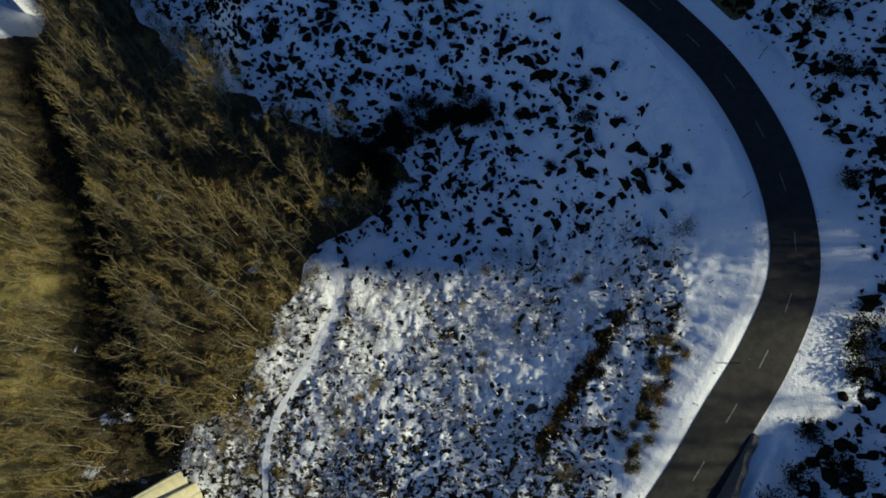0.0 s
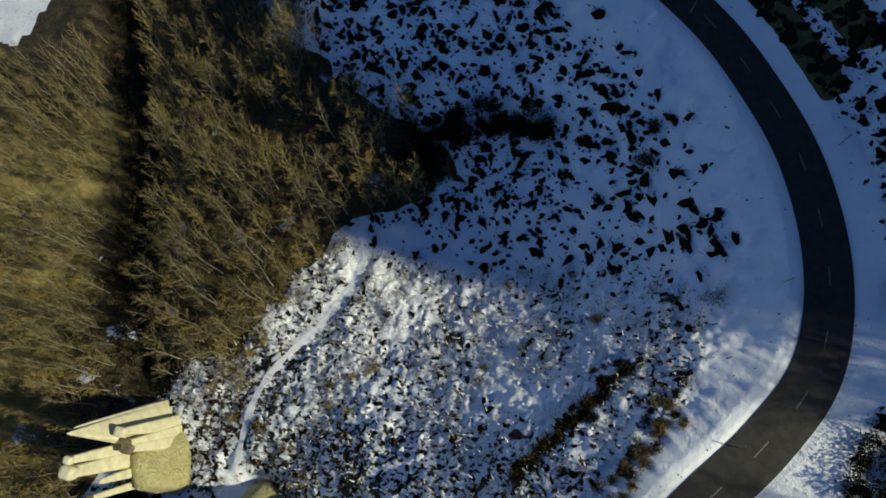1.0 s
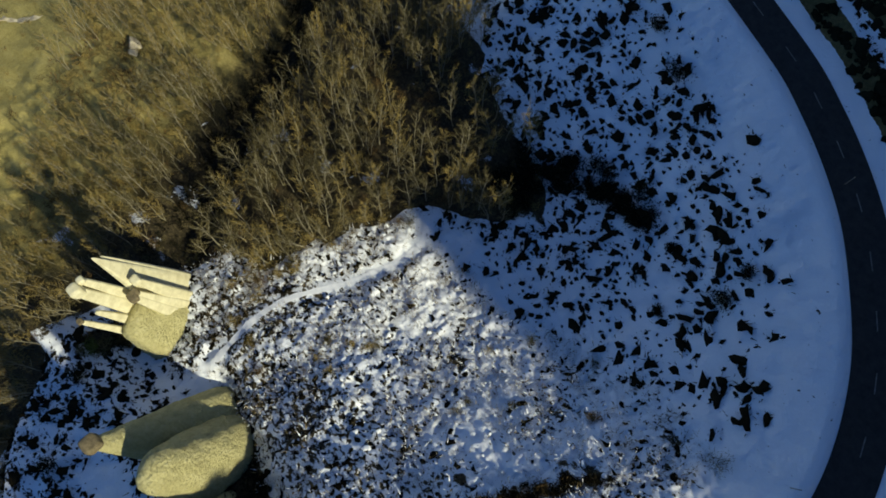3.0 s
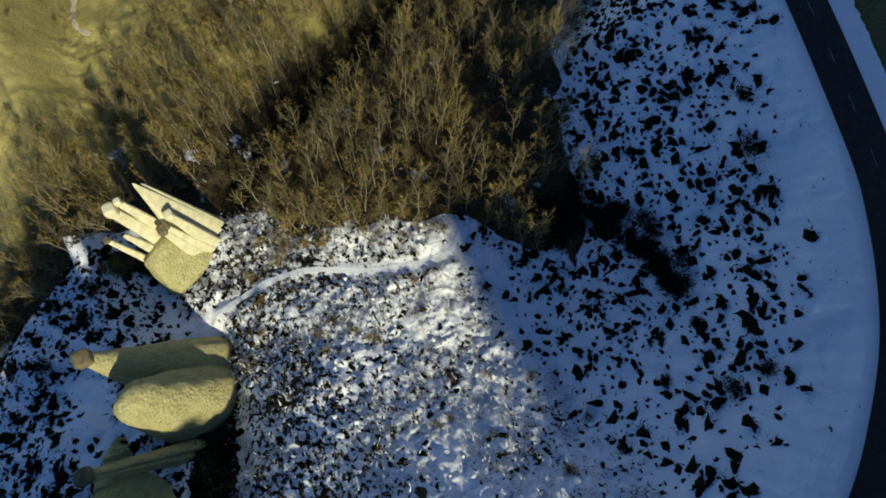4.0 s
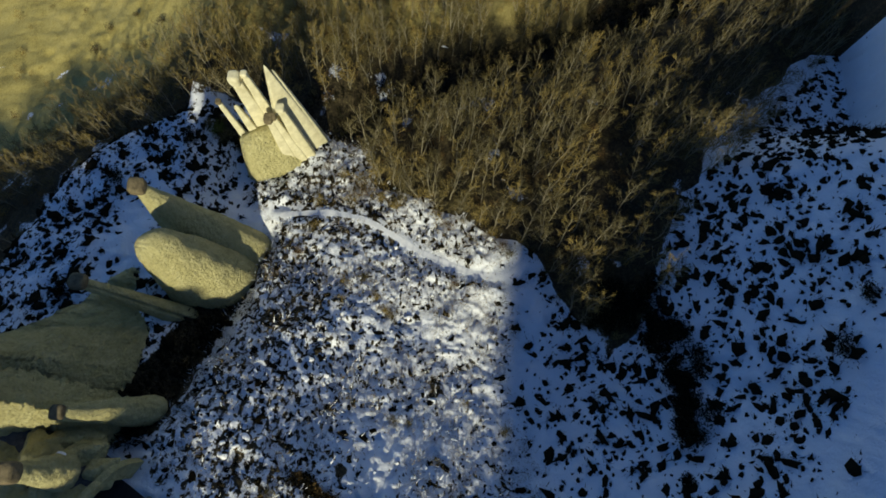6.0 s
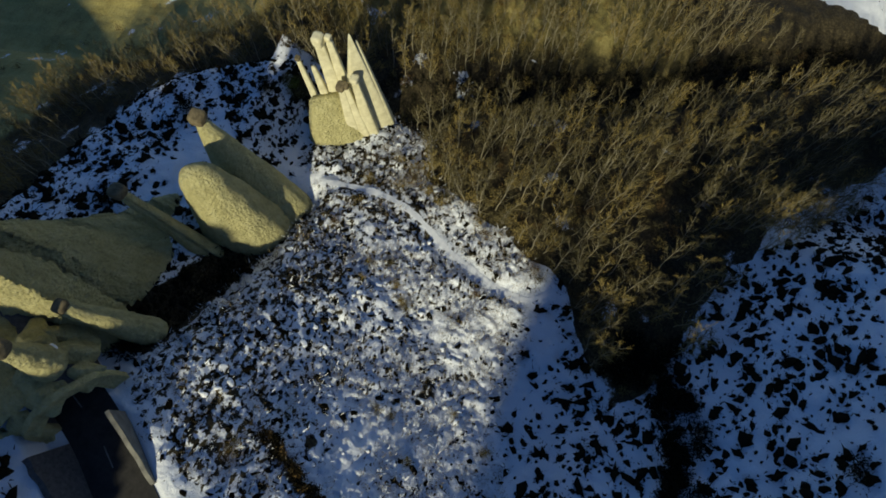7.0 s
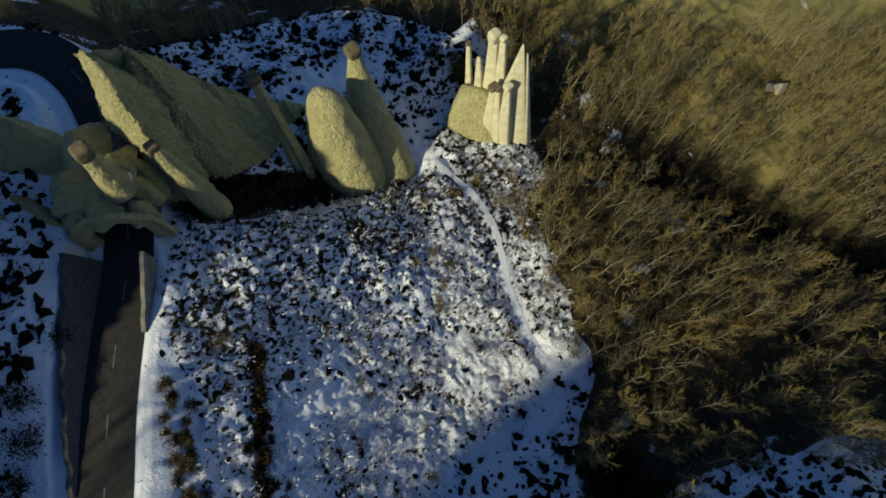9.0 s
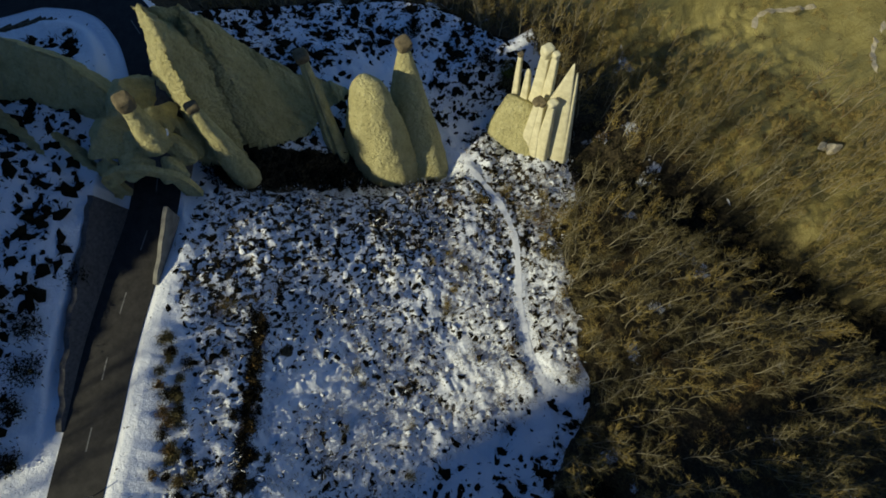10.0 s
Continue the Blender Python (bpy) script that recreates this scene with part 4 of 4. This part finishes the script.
def cushion(seed):
    """A low rounded shrub under a lid of snow."""
    r = random.Random(seed)
    v, f, n = [Vector((r.uniform(-0.2, 0.2), r.uniform(-0.2, 0.2), 0.75))], [], 9
    long = r.uniform(0.75, 1.35)
    for rad, z in ((0.5, 0.66), (0.88, 0.36), (1.0, -0.25)):
        for k in range(n):
            a = 2 * math.pi * k / n
            q = rad * (1 + r.uniform(-0.22, 0.22))
            v.append(Vector((q * long * math.cos(a), q / long * math.sin(a), z + r.uniform(-0.10, 0.10))))
    f = [(0, 1 + k, 1 + (k + 1) % n) for k in range(n)]
    for ring in (0, 1):
        for k in range(n):
            g = (k + 1) % n
            p, q = 1 + ring * n, 1 + (ring + 1) * n
            f += [(p + k, q + k, p + g), (p + g, q + k, q + g)]
    return v, f


def sprig(seed, blades=26, thin=1.0):
    """A low woody tuft of short stiff twigs."""
    r = random.Random(seed)
    v, f = [], []
    for _ in range(blades):
        p = Vector((r.gauss(0, 0.45), r.gauss(0, 0.45), r.uniform(-0.1, 0.35)))
        d = Vector((p.x + r.gauss(0, 0.4), p.y + r.gauss(0, 0.4), r.uniform(0.3, 1.2))).normalized()
        blade(p, d, r.uniform(0.35, 0.8), r.uniform(0.14, 0.30) * thin, r, v, f)
    return v, f


for name, mat, n, size, seed, label in (("meadow_brush", RUSTY, 3200, 0.75, 33, "dark brown brush dotted over the dry meadow"), ("meadow_grass", GOLD, 9000, 0.36, 35, "golden grass tussocks on the dry slope")):
    mx, my = scatter(rng, n, -165, -58, -85, 26, lambda x, y: (x + 0.25 * y < -60) * (y < 18 + 4 * lumps(x, y, 12, 43)) * (woods(x, y) > 0.5) * np.clip(0.55 + lumps(x, y, 13, seed), 0.05, 1) * (1 - 0.9 * meadow(x, y)) * np.where((x < -84) & (y > 46), 0, 1))
    tufts(name, mat, [sprig(seed * 10 + k, 30, 0.5) for k in range(6)], mx, my, size, 0.5, label)

hx, hy = scatter(rng, 42000, -46, 26, -15, 32, lambda x, y: heath(x, y) * (0.45 + 0.5 * (lumps(x, y, 5, 11) > -0.3)) * (nearest(x, y, TRAIL_XY)[0] > 1.25) * ((x + 37.5) ** 2 / 30 + (y + 9.5) ** 2 / 42 > 1))
hx, hy = apart(hx, hy, 0.46)

pick = rng.random(len(hx))
capped, twiggy = pick < 0.08, (pick > 0.08) & (pick < np.clip(0.44 + 0.45 * lumps(hx, hy, 6, 65) + 0.34 * np.maximum(step(-hx, 4, 18), step(hy, 4, 18)), 0.2, 0.95))
tufts("heather", HEATHER, [cushion(k) for k in range(10)], hx[capped], hy[capped], 0.25, 0.45, "close low heather capped with patches of snow")
tufts("dwarf_shrubs", HEATHER_BARE, [sprig(20 + k, 26, 0.42) for k in range(10)], hx[twiggy], hy[twiggy], 0.60, 0.40, "brown dwarf shrubs powdered with snow")


def open_snow(x, y):
    e, up = away(x, y)
    w = (1 - woods(x, y)) * (1 - heath(x, y))
    north = step(y, 24, 36) * step(e + 7 * step(-x, 15, 26), 5, 12) * (0.26 + 0.9 * np.clip(lumps(x, y, 9, 13) + 0.20 + 0.5 * step(-x, -14, 6), 0, 1))
    terr = step(-y, 14, 19) * step(x, -48, -40) * (0.6 + 0.4 * (lumps(x, y, 6, 14) > -0.2)) * (1 - np.exp(-((x + 20) ** 2 / 130 + (y + 27.5) ** 2 / 22)))
    above = up * step(e + 1.5 * lumps(x, y, 6, 31), 3.6, 6) * 0.75
    north, terr = north * (e > 1.2), terr * (e > 1.2)
    return w * np.where(up, above, np.maximum(north, terr)) * (1 - banks(x, y))


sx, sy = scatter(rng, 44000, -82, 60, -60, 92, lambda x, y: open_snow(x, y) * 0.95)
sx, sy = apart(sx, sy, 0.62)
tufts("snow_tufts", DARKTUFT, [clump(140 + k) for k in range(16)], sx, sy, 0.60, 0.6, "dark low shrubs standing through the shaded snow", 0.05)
bx, by = scatter(rng, 2600, -8, 62, 40, 90, lambda x, y: banks(x, y))
tufts("bank_growth", EVERGREEN, [tuft(60 + k, 0.6, 0.7) for k in range(6)], bx, by, 0.6, 0.35, "dark ivy and grass matting the steep banks")

# darker shrubs among the heather, thickest towards the gully, and tufts that blacken the gully
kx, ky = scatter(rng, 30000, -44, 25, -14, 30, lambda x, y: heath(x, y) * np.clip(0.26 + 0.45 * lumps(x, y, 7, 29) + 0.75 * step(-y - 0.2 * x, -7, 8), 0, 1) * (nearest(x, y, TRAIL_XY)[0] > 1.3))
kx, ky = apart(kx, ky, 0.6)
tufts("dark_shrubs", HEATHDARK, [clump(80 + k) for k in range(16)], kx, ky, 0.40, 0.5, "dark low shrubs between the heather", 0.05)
# black tufts put in for the gully's dark earth and deep shade
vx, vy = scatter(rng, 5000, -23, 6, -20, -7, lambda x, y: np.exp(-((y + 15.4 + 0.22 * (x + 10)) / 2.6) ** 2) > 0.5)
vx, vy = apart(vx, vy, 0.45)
tufts("gully_growth", EVERGREEN, [sprig(95 + k, 40, 0.8) for k in range(8)], vx, vy, 0.6, 0.4, "black tufts standing in for dark earth and shade in the gully under the ridge")

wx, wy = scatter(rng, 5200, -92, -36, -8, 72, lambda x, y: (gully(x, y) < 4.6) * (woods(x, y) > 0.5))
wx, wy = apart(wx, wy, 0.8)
tufts("stream_growth", EVERGREEN, [sprig(200 + k, 44, 0.6) for k in range(8)], wx, wy, 0.85, 0.4, "black growth along the stream gully in the wood")

# single bushes
BUSH = "bushes"


def bush(x, y, width, height, material, label, seed, blades=300, leafy=0.12):
    z = float(land(np.array([x]), np.array([y]))[0])
    e = empty("bush", (x, y, z), label, "bush", BUSH)
    (sv, sf), (cv, cf) = shrub(seed, width, height, blades, leafy)
    part("stem", (sv, sf), BARK, e)
    part("foliage", (cv, cf), material, e, smooth=False)
    return e


DARK_L, BROWN_L = "large dark evergreen bush in the snow", "brown leafless bush in the snow"
for n, (x, y, w, h) in enumerate([(16.1, 42.1, 3.4, 1.6), (16, 46.2, 2.2, 1.2), (7.9, 44.3, 2.0, 1.0), (11.9, 37.1, 1.7, 0.9), (-7.6, 61.3, 4.0, 1.8), (-14.2, 64.8, 3.0, 1.5),
                                  (42.6, 10.6, 5.0, 2.4), (43.6, 13.0, 4.2, 2.2), (41.8, 7.8, 3.6, 2.0), (44.6, 8.2, 4.5, 2.4), (45.2, 30.4, 3.4, 1.8), (45.4, 44, 4.5, 2.4), (43.8, 51.8, 4.0, 2.2),
                                  (22.6, -12.6, 3.2, 1.4), (28.4, -9.2, 4.4, 1.8), (30.6, -5.4, 4.2, 1.8), (30.1, -11.7, 3.4, 1.6), (33.6, -2.6, 3.4, 1.6), (36, 1.9, 3.0, 1.6), (38.0, -1.6, 4.0, 1.8), (-37.2, -22.8, 3.2, 1.9), (-29.9, -31.7, 3.0, 1.6), (-12, -33.4, 2.2, 1.0)]):
    bush(x, y, w, h, EVERGREEN, DARK_L, 500 + n, 420, 0.16)
for n, (x, y, w, h) in enumerate([(27.1, 25.8, 3.6, 1.9), (14.5, 20.6, 1.8, 1.0), (-12.3, 7.3, 2.0, 0.9), (2.5, 11.5, 1.7, 0.9), (11.4, -3, 2.4, 1.2), (-13.4, 1.4, 1.8, 0.9), (-12.2, 8.7, 1.8, 0.9),
                                  (-31.3, 2.9, 3.4, 2.4), (-29, -3.7, 2.4, 1.5), (-29.9, 8.6, 3.0, 2.4), (-25.9, 15.6, 2.4, 1.5),
                                  (-16, 1.7, 2.3, 1.1), (-11.2, 8.4, 2.0, 1.0), (-16.7, 16.8, 1.8, 0.8), (-24.7, -3.6, 2.0, 1.0), (2.2, 9.8, 2.0, 0.9), (-9.9, 22.3, 1.8, 0.9), (-0.1, 18.6, 2.0, 0.9),
                                  (6.8, 15.1, 1.6, 0.8), (-12, 22, 2.0, 0.9), (3, 24, 2.2, 1.0), (11, 27, 1.6, 0.8), (15, 21.2, 2.0, 1.0), (-14.1, 6.1, 2.0, 0.9), (-17, 4.1, 1.8, 0.9),
                                  (-20.3, -5.2, 2.0, 0.9), (10.7, -2.7, 2.6, 1.2), (-21.7, 24.8, 2.6, 2.2), (-23, 23.6, 2.2, 1.8)]):
    bush(x, y, w, h, (OLIVE, RUSTY, GOLD)[n % 3], BROWN_L, 900 + n, 300, 0.06)
for n, (x, y) in enumerate([(-29.8, 5.5), (-32.9, 2.5), (-33.1, 7.7), (-28.4, 7.7), (-28.9, 18.2), (-27.2, 20.4), (-25.0, 22.0), (-30.6, 12.6), (-31.8, 15.4), (-34.4, 4.6), (-33.8, -0.4), (-29.6, 1.2), (-27.4, 14.2)]):
    bush(x, y, 2.0 + 0.23 * (n * 5 % 7), 1.9 + 0.2 * (n * 3 % 6), GOLD, "tall golden-brown leafless bush beside the trail", 960 + n, 330, 0.05)
for n in range(34):
    t = n / 33 + rng.uniform(-0.04, 0.04)
    bush(float(17.6 + 6.2 * t + rng.normal(0, 0.6)), float(-1.2 + 13.4 * t + rng.normal(0, 0.4)), float(rng.uniform(1.1, 2.0)), float(rng.uniform(0.5, 1.0)),
         (OLIVE, DARKTUFT, OLIVE, RUSTY)[n % 4], "scrubby olive bush in a row along the snowy bank", 560 + n, 300, 0.10)
# this row is coloured nearly black to carry the shade of the bank
for n in range(46):
    t = n / 45 + rng.uniform(-0.03, 0.03)
    bush(float(8.8 + 10.4 * t + rng.normal(0, 0.45)), float(-0.2 + 15.6 * t + rng.normal(0, 0.35)), float(rng.uniform(1.3, 2.4)), float(rng.uniform(0.6, 1.2)),
         DARKTUFT if n % 6 else RUSTY, "scrubby bush in a row along the snowy bank, darkened for the bank's shade", 660 + n, 340, 0.15)
# dark bushes covering the terrace lip in place of the shade there
for n in range(14):
    bush(float(-39.8 + rng.normal(0, 1.6)), float(-17.6 + rng.normal(0, 2.2)), float(rng.uniform(1.6, 3.0)), float(rng.uniform(0.8, 1.7)), (EVERGREEN, OLIVE, RUSTY)[n % 3],
         "low dark bush standing in for shade at the lip of the terrace", 800 + n, 300, 0.10)
for n in range(30):                                        # dots of shrub on the far meadow
    x, y = float(rng.uniform(-105, -60)), float(rng.uniform(-62, -8))
    if meadow(x, y) > 0.6:
        bush(x, y, float(rng.uniform(1.0, 2.4)), float(rng.uniform(0.7, 1.5)), OLIVE, "small round dark shrub on the dry meadow", 830 + n, 200, 0.10)
bush(-39.6, -19.6, 2.4, 2.6, GREEN, "bright green young conifer at the edge of the terrace", 590, 420, 0.12)
# black bushes standing in for the deep tree shade at the wood's corner
shade_corner = curve([(1.8, 45.3), (-4.7, 46), (-10.9, 44.8), (-14.5, 40.8), (-13, 36.1)], 0.6)
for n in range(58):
    p = shade_corner[int(rng.uniform(0, len(shade_corner) - 1))]
    bush(float(p.x + rng.normal(0, 1.3)), float(p.y + rng.normal(0, 1.3)), float(rng.uniform(2.2, 3.8)), float(rng.uniform(1.2, 2.4)), EVERGREEN, "black evergreen bush standing in for tree shade at the corner of the wood", 700 + n, 420, 0.18)

# pale worn tracks and a light rock on the far meadow
TRACK_SOIL = plain_material("pale_track_soil", (0.40, 0.34, 0.22), (0.62, 0.55, 0.40), 1.5)
for pts in ([(-90.6, -11.3), (-92.9, -12.9), (-97, -13), (-101.8, -11.8), (-108.3, -10.6)], [(-120.5, -1.1), (-112.1, 2.5), (-107.6, 7.2)]):
    tagged(ribbon("dirt_track", curve(pts), 0.5, 0.3, 0.1, TRACK_SOIL, wav=0.5), "pale worn dirt track on the dry meadow", "track", kind="structure")
rock = empty("rock", (-84.5, 15.5, float(land(np.array([-84.5]), np.array([15.5]))[0])), "pale flat rock outcrop in the dry brush", "rock")
part("slab", boulder((0, 0, 0.4), (2.0, 1.2, 0.8), 91), TRACK_SOIL, rock, smooth=False)
part("slab", boulder((1.4, -1.2, 0.3), (1.2, 0.9, 0.6), 92), TRACK_SOIL, rock, smooth=False)
